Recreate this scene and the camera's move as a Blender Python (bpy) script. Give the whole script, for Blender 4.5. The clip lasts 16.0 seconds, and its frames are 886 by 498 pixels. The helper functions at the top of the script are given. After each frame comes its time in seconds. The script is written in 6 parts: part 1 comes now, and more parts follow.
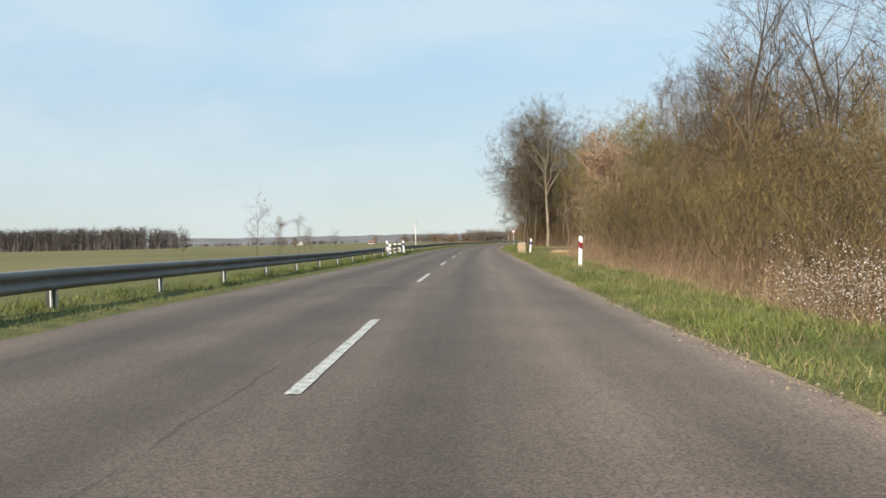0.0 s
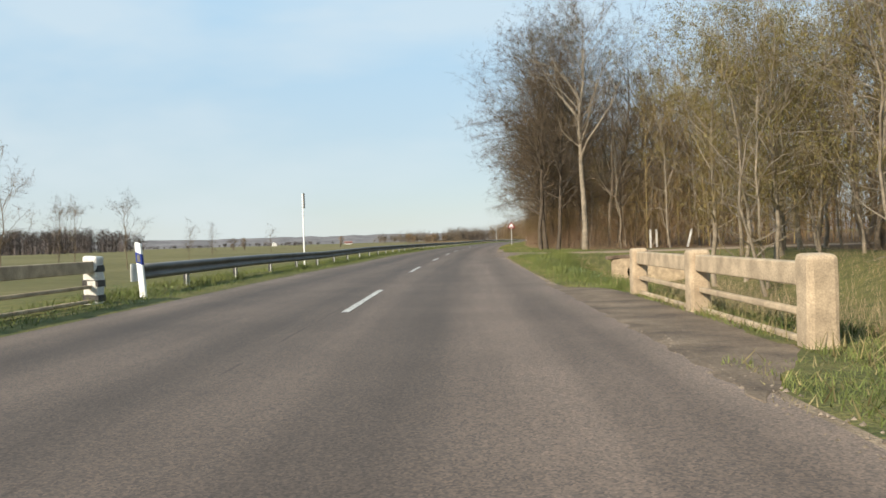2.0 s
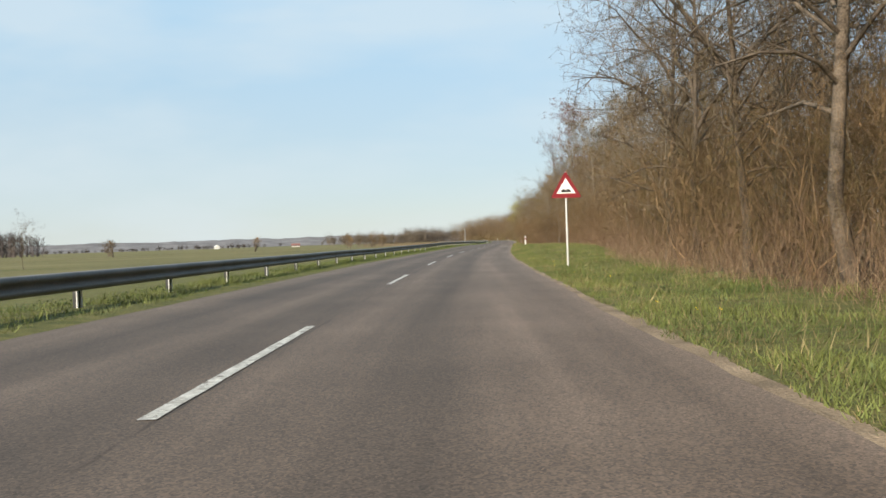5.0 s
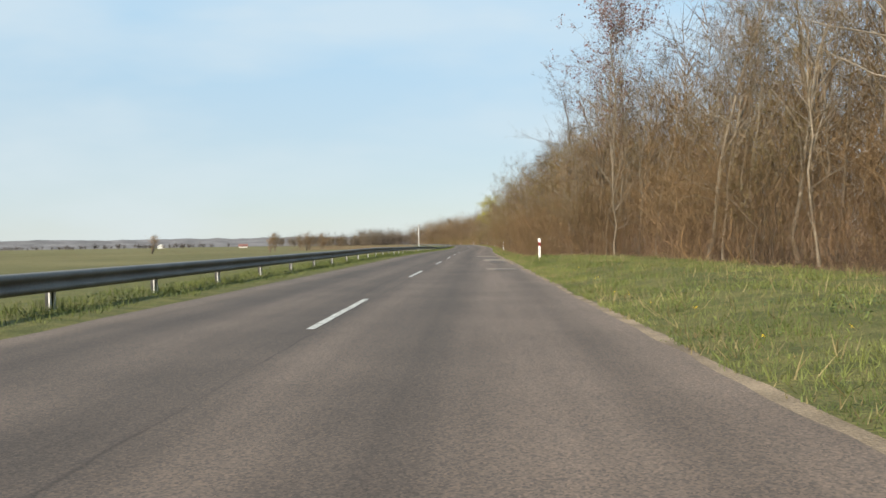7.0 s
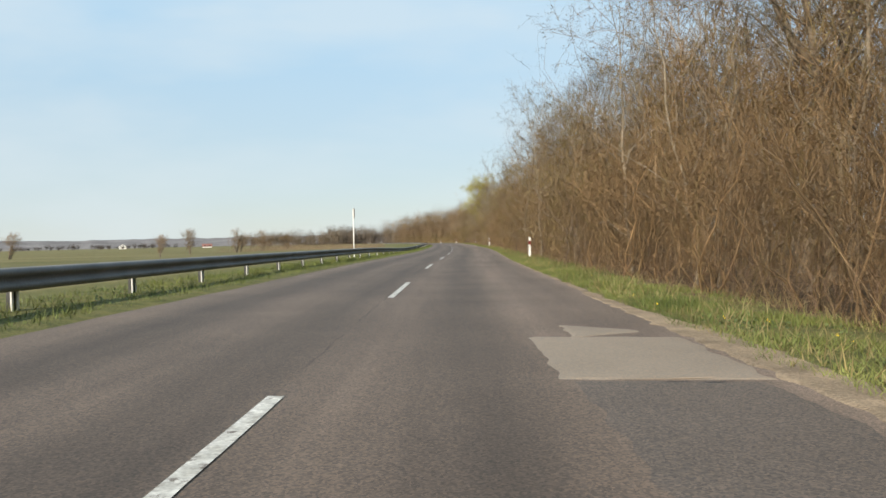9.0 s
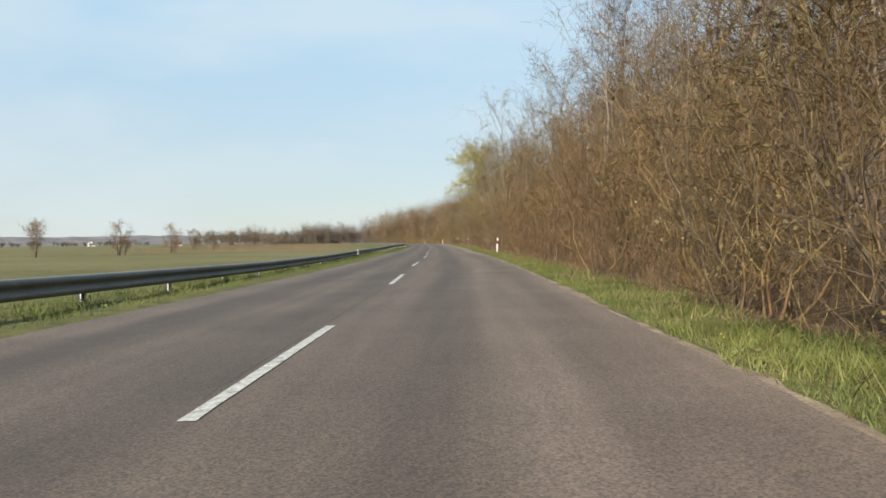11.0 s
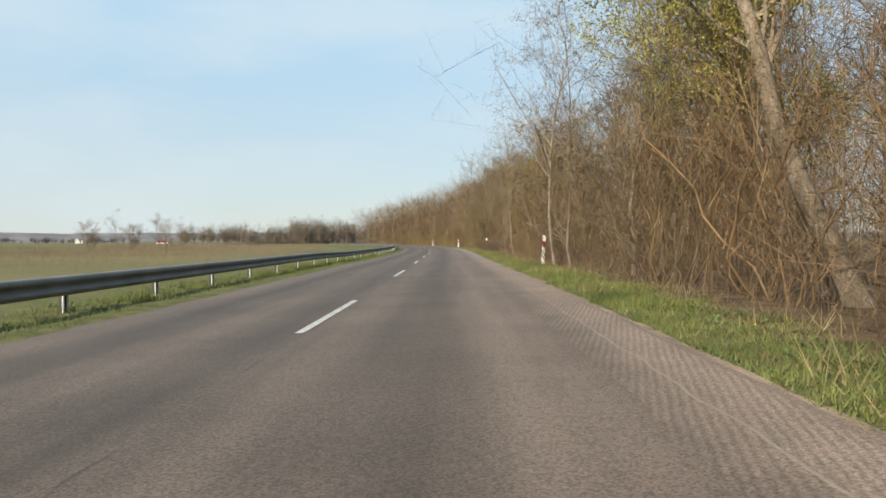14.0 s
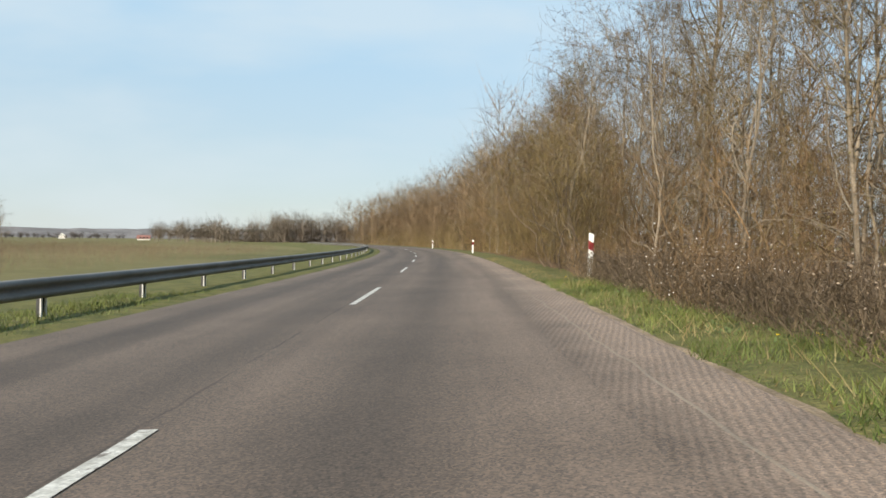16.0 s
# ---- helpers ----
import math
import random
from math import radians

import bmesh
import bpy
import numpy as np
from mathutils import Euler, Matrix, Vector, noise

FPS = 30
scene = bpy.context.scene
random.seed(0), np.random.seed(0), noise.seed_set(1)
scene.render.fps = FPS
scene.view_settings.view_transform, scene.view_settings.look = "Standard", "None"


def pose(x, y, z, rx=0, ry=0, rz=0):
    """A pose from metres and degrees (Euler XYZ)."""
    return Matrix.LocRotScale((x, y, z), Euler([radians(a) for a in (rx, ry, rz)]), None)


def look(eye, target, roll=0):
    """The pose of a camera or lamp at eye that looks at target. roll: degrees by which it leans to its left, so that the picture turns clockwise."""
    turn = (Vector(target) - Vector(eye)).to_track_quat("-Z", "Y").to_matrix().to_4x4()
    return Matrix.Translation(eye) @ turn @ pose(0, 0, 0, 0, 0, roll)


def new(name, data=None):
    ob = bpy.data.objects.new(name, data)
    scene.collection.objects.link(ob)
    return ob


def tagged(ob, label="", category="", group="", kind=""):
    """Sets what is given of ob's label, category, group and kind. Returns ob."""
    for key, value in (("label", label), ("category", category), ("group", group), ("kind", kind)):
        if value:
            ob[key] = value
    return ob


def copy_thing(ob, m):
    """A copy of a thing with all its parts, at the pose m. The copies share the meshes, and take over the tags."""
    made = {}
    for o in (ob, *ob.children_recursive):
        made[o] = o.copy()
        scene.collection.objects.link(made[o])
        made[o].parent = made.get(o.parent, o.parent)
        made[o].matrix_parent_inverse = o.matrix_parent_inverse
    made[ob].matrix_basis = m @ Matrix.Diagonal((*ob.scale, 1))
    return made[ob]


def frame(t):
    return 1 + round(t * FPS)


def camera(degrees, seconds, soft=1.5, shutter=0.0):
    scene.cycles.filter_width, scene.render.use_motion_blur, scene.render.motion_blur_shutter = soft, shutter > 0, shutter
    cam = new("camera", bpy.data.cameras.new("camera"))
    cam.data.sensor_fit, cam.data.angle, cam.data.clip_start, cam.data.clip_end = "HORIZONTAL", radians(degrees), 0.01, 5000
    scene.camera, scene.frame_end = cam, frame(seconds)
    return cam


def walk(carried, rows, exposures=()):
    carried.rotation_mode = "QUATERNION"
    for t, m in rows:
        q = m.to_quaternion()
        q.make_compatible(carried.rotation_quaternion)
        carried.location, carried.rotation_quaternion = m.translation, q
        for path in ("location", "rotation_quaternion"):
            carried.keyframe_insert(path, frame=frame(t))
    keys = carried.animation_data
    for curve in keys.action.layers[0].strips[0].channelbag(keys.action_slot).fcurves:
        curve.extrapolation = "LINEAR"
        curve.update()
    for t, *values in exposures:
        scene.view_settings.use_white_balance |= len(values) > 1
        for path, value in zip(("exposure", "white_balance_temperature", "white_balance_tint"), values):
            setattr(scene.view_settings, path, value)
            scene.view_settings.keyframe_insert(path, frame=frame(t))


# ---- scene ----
cam = camera(55.0, 16.0, soft=1.6, shutter=0.0)
# seconds, x, y, z, tilt, roll, heading
PATH = [
    (0, 1.279, -0.257, 0.952, 89.472, 1.144, 2.042),
    (0.5, 1.172, 12.310, 0.935, 89.423, 0.443, 1.308),
    (1, 1.307, 25.129, 0.946, 89.392, 0.621, 1.273),
    (1.5, 1.516, 37.938, 0.959, 89.361, 0.780, 1.133),
    (2, 1.769, 50.830, 0.945, 89.409, 1.673, 0.863),
    (2.5, 1.945, 63.727, 0.938, 89.439, 2.126, 0.836),
    (3, 2.218, 76.664, 0.929, 89.409, 2.532, 0.672),
    (3.5, 2.312, 89.759, 0.950, 89.435, 1.557, 0.286),
    (4, 2.582, 103.026, 0.934, 89.361, 2.040, -0.191),
    (4.75, 3.474, 122.391, 0.938, 89.408, 1.990, -1.417),
    (5.5, 4.647, 141.742, 0.942, 89.454, 1.941, -2.611),
    (6.3, 6.228, 162.750, 0.947, 89.504, 1.888, -3.998),
    (6.5, 6.595, 167.966, 0.943, 89.503, 1.483, -4.152),
    (7, 7.778, 181.060, 0.955, 89.599, 0.879, -4.472),
    (7.5, 8.997, 194.115, 0.949, 89.562, 0.883, -4.671),
    (8, 10.360, 207.192, 0.941, 89.525, 0.893, -4.910),
    (8.5, 11.857, 220.269, 0.936, 89.548, 0.864, -5.145),
    (9, 13.287, 233.493, 0.929, 89.436, 1.305, -5.766),
    (9.75, 15.687, 253.113, 0.939, 89.430, 1.085, -5.629),
    (10.5, 18.286, 272.689, 0.949, 89.425, 0.865, -6.373),
    (11.5, 22.086, 298.767, 0.962, 89.417, 0.571, -6.278),
    (12, 23.729, 312.108, 0.970, 89.427, 0.146, -5.977),
    (12.5, 25.395, 325.423, 0.973, 89.432, 0.006, -5.765),
    (13, 26.830, 339.019, 0.965, 89.426, 0.376, -5.558),
    (13.5, 28.187, 352.429, 0.957, 89.430, 0.628, -5.507),
    (14, 29.638, 365.853, 0.985, 89.482, 0.103, -5.160),
    (14.5, 30.998, 378.927, 1.000, 89.439, -0.149, -4.791),
    (15, 32.205, 392.209, 0.996, 89.420, -0.230, -4.624),
    (15.5, 33.439, 405.471, 0.992, 89.420, -0.403, -4.755),
    (16, 34.786, 418.665, 1.019, 89.492, -0.684, -4.679),
]
walk(cam, [(r[0], pose(*r[1:])) for r in PATH], exposures=[(0, 0.87, 6700, 10), (16, 0.87, 6700, 10)])

# ---- light: clear spring evening, sun low behind and to the left of the drive ----
SUN_HEIGHT, SUN_SIDE = radians(27), radians(38)
to_sun = Vector((-math.sin(SUN_SIDE) * math.cos(SUN_HEIGHT), -math.cos(SUN_SIDE) * math.cos(SUN_HEIGHT), math.sin(SUN_HEIGHT)))
sun = new("sun", bpy.data.lights.new("sun", "SUN"))
sun.data.energy, sun.data.angle, sun.data.color = 3.6, radians(0.6), (1.0, 0.9, 0.76)
sun.matrix_world = look((0, 0, 60), Vector((0, 0, 60)) - to_sun)
tagged(sun, kind="structure")

world = bpy.data.worlds.new("sky")
scene.world = world
world.use_nodes = True
wn, wl = world.node_tree.nodes, world.node_tree.links
sky = wn.new("ShaderNodeTexSky")
sky.sky_type, sky.sun_disc = "NISHITA", False
sky.sun_elevation, sky.sun_rotation = SUN_HEIGHT, math.pi + SUN_SIDE
sky.air_density, sky.dust_density, sky.ozone_density = 1.0, 0.2, 2.5
back = wn["Background"]
back.inputs["Strength"].default_value = 0.085
# thin streaks of high cloud
tc = wn.new("ShaderNodeTexCoord")
mp = wn.new("ShaderNodeMapping")
mp.inputs["Rotation"].default_value = (0, 0, radians(28))
mp.inputs["Scale"].default_value = (1.6, 5.0, 6.0)
cl = wn.new("ShaderNodeTexNoise")
cl.inputs["Scale"].default_value, cl.inputs["Detail"].default_value, cl.inputs["Roughness"].default_value = 1.6, 4, 0.5
ramp = wn.new("ShaderNodeMapRange")
ramp.inputs["From Min"].default_value, ramp.inputs["From Max"].default_value = 0.4, 0.66
ramp.inputs["To Min"].default_value, ramp.inputs["To Max"].default_value = 0.0, 0.55
white = wn.new("ShaderNodeMix")
white.data_type = "RGBA"
white.inputs["B"].default_value = (4.6, 5.3, 5.75, 1)
wl.new(tc.outputs["Generated"], mp.inputs["Vector"])
wl.new(mp.outputs["Vector"], cl.inputs["Vector"])
wl.new(cl.outputs["Fac"], ramp.inputs["Value"])
pale = wn.new("ShaderNodeMix")
pale.data_type = "RGBA"
pale.inputs["Factor"].default_value = 0.82
rise = wn.new("ShaderNodeMix")
rise.data_type = "RGBA"
rise.inputs["A"].default_value, rise.inputs["B"].default_value = (3.75, 4.35, 4.6, 1), (2.88, 4.8, 6.45, 1)
sep, up_ = wn.new("ShaderNodeSeparateXYZ"), wn.new("ShaderNodeMapRange")
up_.inputs["From Min"].default_value, up_.inputs["From Max"].default_value = 0.02, 0.32
wl.new(tc.outputs["Generated"], sep.inputs["Vector"])
wl.new(sep.outputs["Z"], up_.inputs["Value"])
wl.new(up_.outputs["Result"], rise.inputs["Factor"])
wl.new(rise.outputs["Result"], pale.inputs["B"])
wl.new(sky.outputs["Color"], pale.inputs["A"])
wl.new(ramp.outputs["Result"], white.inputs["Factor"])
wl.new(pale.outputs["Result"], white.inputs["A"])
wl.new(white.outputs["Result"], back.inputs["Color"])


# ---- materials ----
def material(name, base, rough=0.8, metal=0.0, vary=0.25, scale=8.0, fine=60.0, bump=0.3, dist=0.01, rand=0.0, tint=None, coords="Object"):
    """A surface with large and fine variation, bump, and a change from piece to piece."""
    m = bpy.data.materials.new(name)
    m.use_nodes = True
    n, l = m.node_tree.nodes, m.node_tree.links
    bsdf = n["Principled BSDF"]
    bsdf.inputs["Roughness"].default_value, bsdf.inputs["Metallic"].default_value = rough, metal
    bsdf.inputs["Specular IOR Level"].default_value = 0.3
    tcn = n.new("ShaderNodeTexCoord")
    big, small = n.new("ShaderNodeTexNoise"), n.new("ShaderNodeTexNoise")
    big.inputs["Scale"].default_value, big.inputs["Detail"].default_value = scale, 4
    small.inputs["Scale"].default_value, small.inputs["Detail"].default_value = fine, 2
    l.new(tcn.outputs[coords], big.inputs["Vector"])
    l.new(tcn.outputs[coords], small.inputs["Vector"])
    mix = n.new("ShaderNodeMix")
    mix.data_type = "RGBA"
    lo = [c * (1 - vary) for c in base]
    hi = tint or [min(1, c * (1 + vary)) for c in base]
    mix.inputs["A"].default_value, mix.inputs["B"].default_value = (*lo, 1), (*hi, 1)
    stretch = n.new("ShaderNodeMapRange")
    stretch.inputs["From Min"].default_value, stretch.inputs["From Max"].default_value = 0.32, 0.68
    l.new(big.outputs["Fac"], stretch.inputs["Value"])
    l.new(stretch.outputs["Result"], mix.inputs["Factor"])
    grain = n.new("ShaderNodeMapRange")
    grain.inputs["From Min"].default_value, grain.inputs["From Max"].default_value = 0.25, 0.75
    grain.inputs["To Min"].default_value, grain.inputs["To Max"].default_value = 1 - vary, 1 + vary
    l.new(small.outputs["Fac"], grain.inputs["Value"])
    hsv = n.new("ShaderNodeHueSaturation")
    l.new(mix.outputs["Result"], hsv.inputs["Color"])
    out = grain.outputs["Result"]
    if rand:
        info = n.new("ShaderNodeObjectInfo")
        span = n.new("ShaderNodeMapRange")
        span.inputs["To Min"].default_value, span.inputs["To Max"].default_value = 1 - rand, 1 + rand
        l.new(info.outputs["Random"], span.inputs["Value"])
        mul = n.new("ShaderNodeMath")
        mul.operation = "MULTIPLY"
        l.new(out, mul.inputs[0])
        l.new(span.outputs["Result"], mul.inputs[1])
        out = mul.outputs[0]
    l.new(out, hsv.inputs["Value"])
    l.new(hsv.outputs["Color"], bsdf.inputs["Base Color"])
    if bump:
        b = n.new("ShaderNodeBump")
        b.inputs["Strength"].default_value, b.inputs["Distance"].default_value = bump, dist
        l.new(small.outputs["Fac"], b.inputs["Height"])
        l.new(b.outputs["Normal"], bsdf.inputs["Normal"])
    return m


def islands(m, amount):
    """Lets the value also change from blade to blade or twig to twig."""
    n, l = m.node_tree.nodes, m.node_tree.links
    hsv = [x for x in n if x.type == "HUE_SAT"][0]
    old = hsv.inputs["Value"].links[0].from_socket
    geo, span, mul = n.new("ShaderNodeNewGeometry"), n.new("ShaderNodeMapRange"), n.new("ShaderNodeMath")
    span.inputs["To Min"].default_value, span.inputs["To Max"].default_value = 1 - amount, 1 + amount
    mul.operation = "MULTIPLY"
    l.new(geo.outputs["Random Per Island"], span.inputs["Value"])
    l.new(span.outputs["Result"], mul.inputs[0])
    l.new(old, mul.inputs[1])
    l.new(mul.outputs[0], hsv.inputs["Value"])
    return m


def asphalt_material(name, base, tracks=True):
    """Coarse worn asphalt: pale chips in dark binder, wheel tracks, blotches and a fine lengthwise crack."""
    m = bpy.data.materials.new(name)
    m.use_nodes = True
    n, l = m.node_tree.nodes, m.node_tree.links
    bsdf = n["Principled BSDF"]
    bsdf.inputs["Roughness"].default_value = 0.8
    bsdf.inputs["Specular IOR Level"].default_value = 0.35
    tcn = n.new("ShaderNodeTexCoord")

    def tex(kind, scale, detail=3):
        t = n.new(kind)
        t.inputs["Scale"].default_value = scale
        if kind == "ShaderNodeTexNoise":
            t.inputs["Detail"].default_value = detail
        l.new(tcn.outputs["Object"], t.inputs["Vector"])
        return t

    def span(v, a, b, c, d):
        r = n.new("ShaderNodeMapRange")
        for k, x in zip(("From Min", "From Max", "To Min", "To Max"), (a, b, c, d)):
            r.inputs[k].default_value = x
        l.new(v, r.inputs["Value"])
        return r.outputs["Result"]

    def times(a, b):
        x = n.new("ShaderNodeMath")
        x.operation = "MULTIPLY"
        l.new(a, x.inputs[0])
        l.new(b, x.inputs[1])
        return x.outputs[0]

    chips = tex("ShaderNodeTexVoronoi", 80)
    gritty = tex("ShaderNodeTexNoise", 38, 5)
    value = times(span(chips.outputs["Color"], 0.1, 0.95, 0.62, 1.5), span(gritty.outputs["Fac"], 0.3, 0.7, 0.9, 1.1))
    value = times(value, span(tex("ShaderNodeTexNoise", 0.5, 4).outputs["Fac"], 0.3, 0.7, 0.85, 1.15))
    if tracks:
        at_ = n.new("ShaderNodeAttribute")
        at_.attribute_name = "across"
        wave = n.new("ShaderNodeMath")
        wave.operation = "SINE"
        ph = n.new("ShaderNodeMath")
        ph.operation = "MULTIPLY_ADD"
        ph.inputs[1].default_value, ph.inputs[2].default_value = 3.75, 0.9
        l.new(at_.outputs["Fac"], ph.inputs[0])
        l.new(ph.outputs[0], wave.inputs[0])
        value = times(value, span(wave.outputs[0], -1, 1, 0.8, 1.16))
        # lengthwise streaks of wear
        le = n.new("ShaderNodeAttribute")
        le.attribute_name = "along"
        cb = n.new("ShaderNodeCombineXYZ")
        sl = n.new("ShaderNodeMath")
        sl.operation = "MULTIPLY"
        sl.inputs[1].default_value = 0.035
        l.new(le.outputs["Fac"], sl.inputs[0])
        l.new(at_.outputs["Fac"], cb.inputs["X"])
        l.new(sl.outputs[0], cb.inputs["Y"])
        st = n.new("ShaderNodeTexNoise")
        st.inputs["Scale"].default_value, st.inputs["Detail"].default_value = 2.6, 4
        l.new(cb.outputs["Vector"], st.inputs["Vector"])
        value = times(value, span(st.outputs["Fac"], 0.3, 0.7, 0.84, 1.16))
        crk = n.new("ShaderNodeTexNoise")
        crk.inputs["Scale"].default_value, crk.inputs["Detail"].default_value = 9.0, 2
        l.new(sl.outputs[0], crk.inputs["Vector"])
        # outer edges are paler with dust
        value = times(value, span(at_.outputs["Fac"], 1.2, 3.3, 1.0, 1.6))
        value = times(value, span(at_.outputs["Fac"], -2.4, 0.4, 0.88, 1.0))
        value = times(value, span(at_.outputs["Fac"], -3.5, -2.6, 1.3, 1.0))
        # the seam beside the painted line
        shift = n.new("ShaderNodeMath")
        shift.operation = "MULTIPLY_ADD"
        shift.inputs[1].default_value = 0.10
        l.new(tex("ShaderNodeTexNoise", 1.6, 6).outputs["Fac"], shift.inputs[0])
        l.new(at_.outputs["Fac"], shift.inputs[2])
        seam = n.new("ShaderNodeMath")
        seam.operation = "ADD"
        seam.inputs[1].default_value = 0.22
        l.new(shift.outputs[0], seam.inputs[0])
        ab = n.new("ShaderNodeMath")
        ab.operation = "ABSOLUTE"
        l.new(seam.outputs[0], ab.inputs[0])
        wide = n.new("ShaderNodeMath")
        wide.operation = "ADD"
        l.new(ab.outputs[0], wide.inputs[0])
        l.new(span(crk.outputs["Fac"], 0.47, 0.63, 0.0, 0.03), wide.inputs[1])
        value = times(value, span(wide.outputs[0], 0.004, 0.022, 0.62, 1.0))
    hue = n.new("ShaderNodeMix")
    hue.data_type = "RGBA"
    hue.inputs["A"].default_value = (*base, 1)
    hue.inputs["B"].default_value = (base[0] * 1.12, base[1] * 0.98, base[2] * 0.88, 1)
    l.new(chips.outputs["Color"], hue.inputs["Factor"])
    hsv = n.new("ShaderNodeHueSaturation")
    l.new(hue.outputs["Result"], hsv.inputs["Color"])
    l.new(value, hsv.inputs["Value"])
    l.new(hsv.outputs["Color"], bsdf.inputs["Base Color"])
    b = n.new("ShaderNodeBump")
    b.inputs["Strength"].default_value, b.inputs["Distance"].default_value = 0.25, 0.004
    l.new(gritty.outputs["Fac"], b.inputs["Height"])
    l.new(b.outputs["Normal"], bsdf.inputs["Normal"])
    return m


ASPHALT = asphalt_material("asphalt", (0.103, 0.081, 0.065))
PATCH_DARK = asphalt_material("dark_patch", (0.102, 0.086, 0.074), False)
PATCH_PALE = asphalt_material("pale_patch", (0.235, 0.2, 0.16), False)
for x_ in PATCH_PALE.node_tree.nodes:
    if x_.type == "MAP_RANGE" and abs(x_.inputs["To Max"].default_value - 1.5) < 0.01:
        x_.inputs["To Min"].default_value, x_.inputs["To Max"].default_value = 0.88, 1.12
GRAVEL = material("gravel", (0.265, 0.196, 0.13), 0.95, vary=0.35, scale=1.5, fine=40, bump=0.8, dist=0.02)
DIRT = material("dirt_road", (0.135, 0.098, 0.07), 0.95, vary=0.3, scale=1.6, fine=30, bump=0.8, dist=0.02, tint=(0.215, 0.158, 0.108))
DIRT_WET = material("damp_mud", (0.055, 0.042, 0.032), 0.7, vary=0.3, scale=3, fine=30, bump=0.6, dist=0.02)
PAINT = material("road_paint", (0.5, 0.47, 0.41), 0.7, vary=0.3, scale=9, fine=40, bump=0.4, dist=0.004, tint=(0.62, 0.6, 0.55))


def wear_paint(m, under):
    """Lets the asphalt show where the paint has flaked off."""
    n, l = m.node_tree.nodes, m.node_tree.links
    bs, tcn, nz, r, mix = n["Principled BSDF"], n.new("ShaderNodeTexCoord"), n.new("ShaderNodeTexNoise"), n.new("ShaderNodeMapRange"), n.new("ShaderNodeMix")
    nz.inputs["Scale"].default_value, nz.inputs["Detail"].default_value, nz.inputs["Roughness"].default_value = 7.0, 8, 0.75
    r.inputs["From Min"].default_value, r.inputs["From Max"].default_value = 0.37, 0.45
    mix.data_type = "RGBA"
    l.new(tcn.outputs["Object"], nz.inputs["Vector"])
    l.new(nz.outputs["Fac"], r.inputs["Value"])
    l.new(r.outputs["Result"], mix.inputs["Factor"])
    old = bs.inputs["Base Color"].links[0].from_socket
    mix.inputs["A"].default_value = (*under, 1)
    l.new(old, mix.inputs["B"])
    l.new(mix.outputs["Result"], bs.inputs["Base Color"])


wear_paint(PAINT, (0.14, 0.115, 0.095))
ZINC = material("zinc", (0.155, 0.148, 0.138), 0.65, metal=0.0, vary=0.18, scale=1.2, fine=30, bump=0.08)
WHITE = material("white_plastic", (0.82, 0.82, 0.79), 0.45, vary=0.05, scale=3, fine=30, bump=0.0)
RED = material("red_plastic", (0.22, 0.022, 0.026), 0.4, vary=0.1, bump=0)
BLUE = material("blue_plastic", (0.02, 0.04, 0.22), 0.4, vary=0.1, bump=0)
BLACK = material("dark_hollow", (0.02, 0.02, 0.02), 0.9, vary=0.1, bump=0)
CONCRETE = material("concrete", (0.41, 0.315, 0.21), 0.9, vary=0.26, scale=4, fine=60, bump=0.25, dist=0.006)
OLDPAINT = material("old_white_paint", (0.62, 0.6, 0.55), 0.85, vary=0.2, scale=6, fine=40, bump=0.4, dist=0.006)
BARK = material("bark", (0.175, 0.137, 0.098), 0.95, vary=0.35, scale=2.5, fine=25, bump=0.9, dist=0.03, rand=0.25)
PALEBARK = material("pale_bark", (0.23, 0.19, 0.14), 0.95, vary=0.3, scale=2.5, fine=25, bump=0.8, dist=0.02, rand=0.2)
GROVEBARK = material("grove_bark", (0.125, 0.098, 0.072), 0.95, vary=0.35, scale=2.5, fine=25, bump=0.9, dist=0.03, rand=0.25)
DARKBARK = material("dark_bark", (0.075, 0.06, 0.045), 0.95, vary=0.35, scale=2.5, fine=25, bump=0.9, dist=0.03, rand=0.25)
TWIG_DARK = islands(material("dark_twig", (0.115, 0.086, 0.06), 0.9, vary=0.25, scale=0.6, fine=4, bump=0, rand=0.2), 0.3)
TWIG = islands(material("twig", (0.21, 0.135, 0.069), 0.9, vary=0.25, scale=0.6, fine=4, bump=0, rand=0.25), 0.42)
TWIG_GREY = islands(material("grey_twig", (0.172, 0.126, 0.08), 0.9, vary=0.25, scale=0.6, fine=4, bump=0, rand=0.2), 0.3)
TWIG_OLIVE = islands(material("olive_twig", (0.205, 0.15, 0.062), 0.9, vary=0.25, scale=0.6, fine=4, bump=0, rand=0.25), 0.35)
TWIG_RED = islands(material("reddish_stem", (0.20, 0.128, 0.08), 0.9, vary=0.25, scale=0.6, fine=4, bump=0, rand=0.2), 0.35)
TWIG_TAN = islands(material("tan_stem", (0.245, 0.172, 0.102), 0.9, vary=0.3, scale=0.6, fine=4, bump=0), 0.5)
DRY = islands(material("dry_stem", (0.34, 0.25, 0.15), 0.9, vary=0.25, scale=0.6, fine=4, bump=0), 0.35)
BUD = islands(material("bud", (0.175, 0.14, 0.055), 0.8, vary=0.2, scale=0.5, fine=4, bump=0, rand=0.25), 0.35)
LEAF_OLIVE = islands(material("olive_bud", (0.22, 0.19, 0.06), 0.8, vary=0.2, scale=0.5, fine=4, bump=0), 0.35)
LEAF_GREEN = islands(material("young_leaf", (0.33, 0.30, 0.06), 0.7, vary=0.2, scale=0.5, fine=4, bump=0), 0.35)
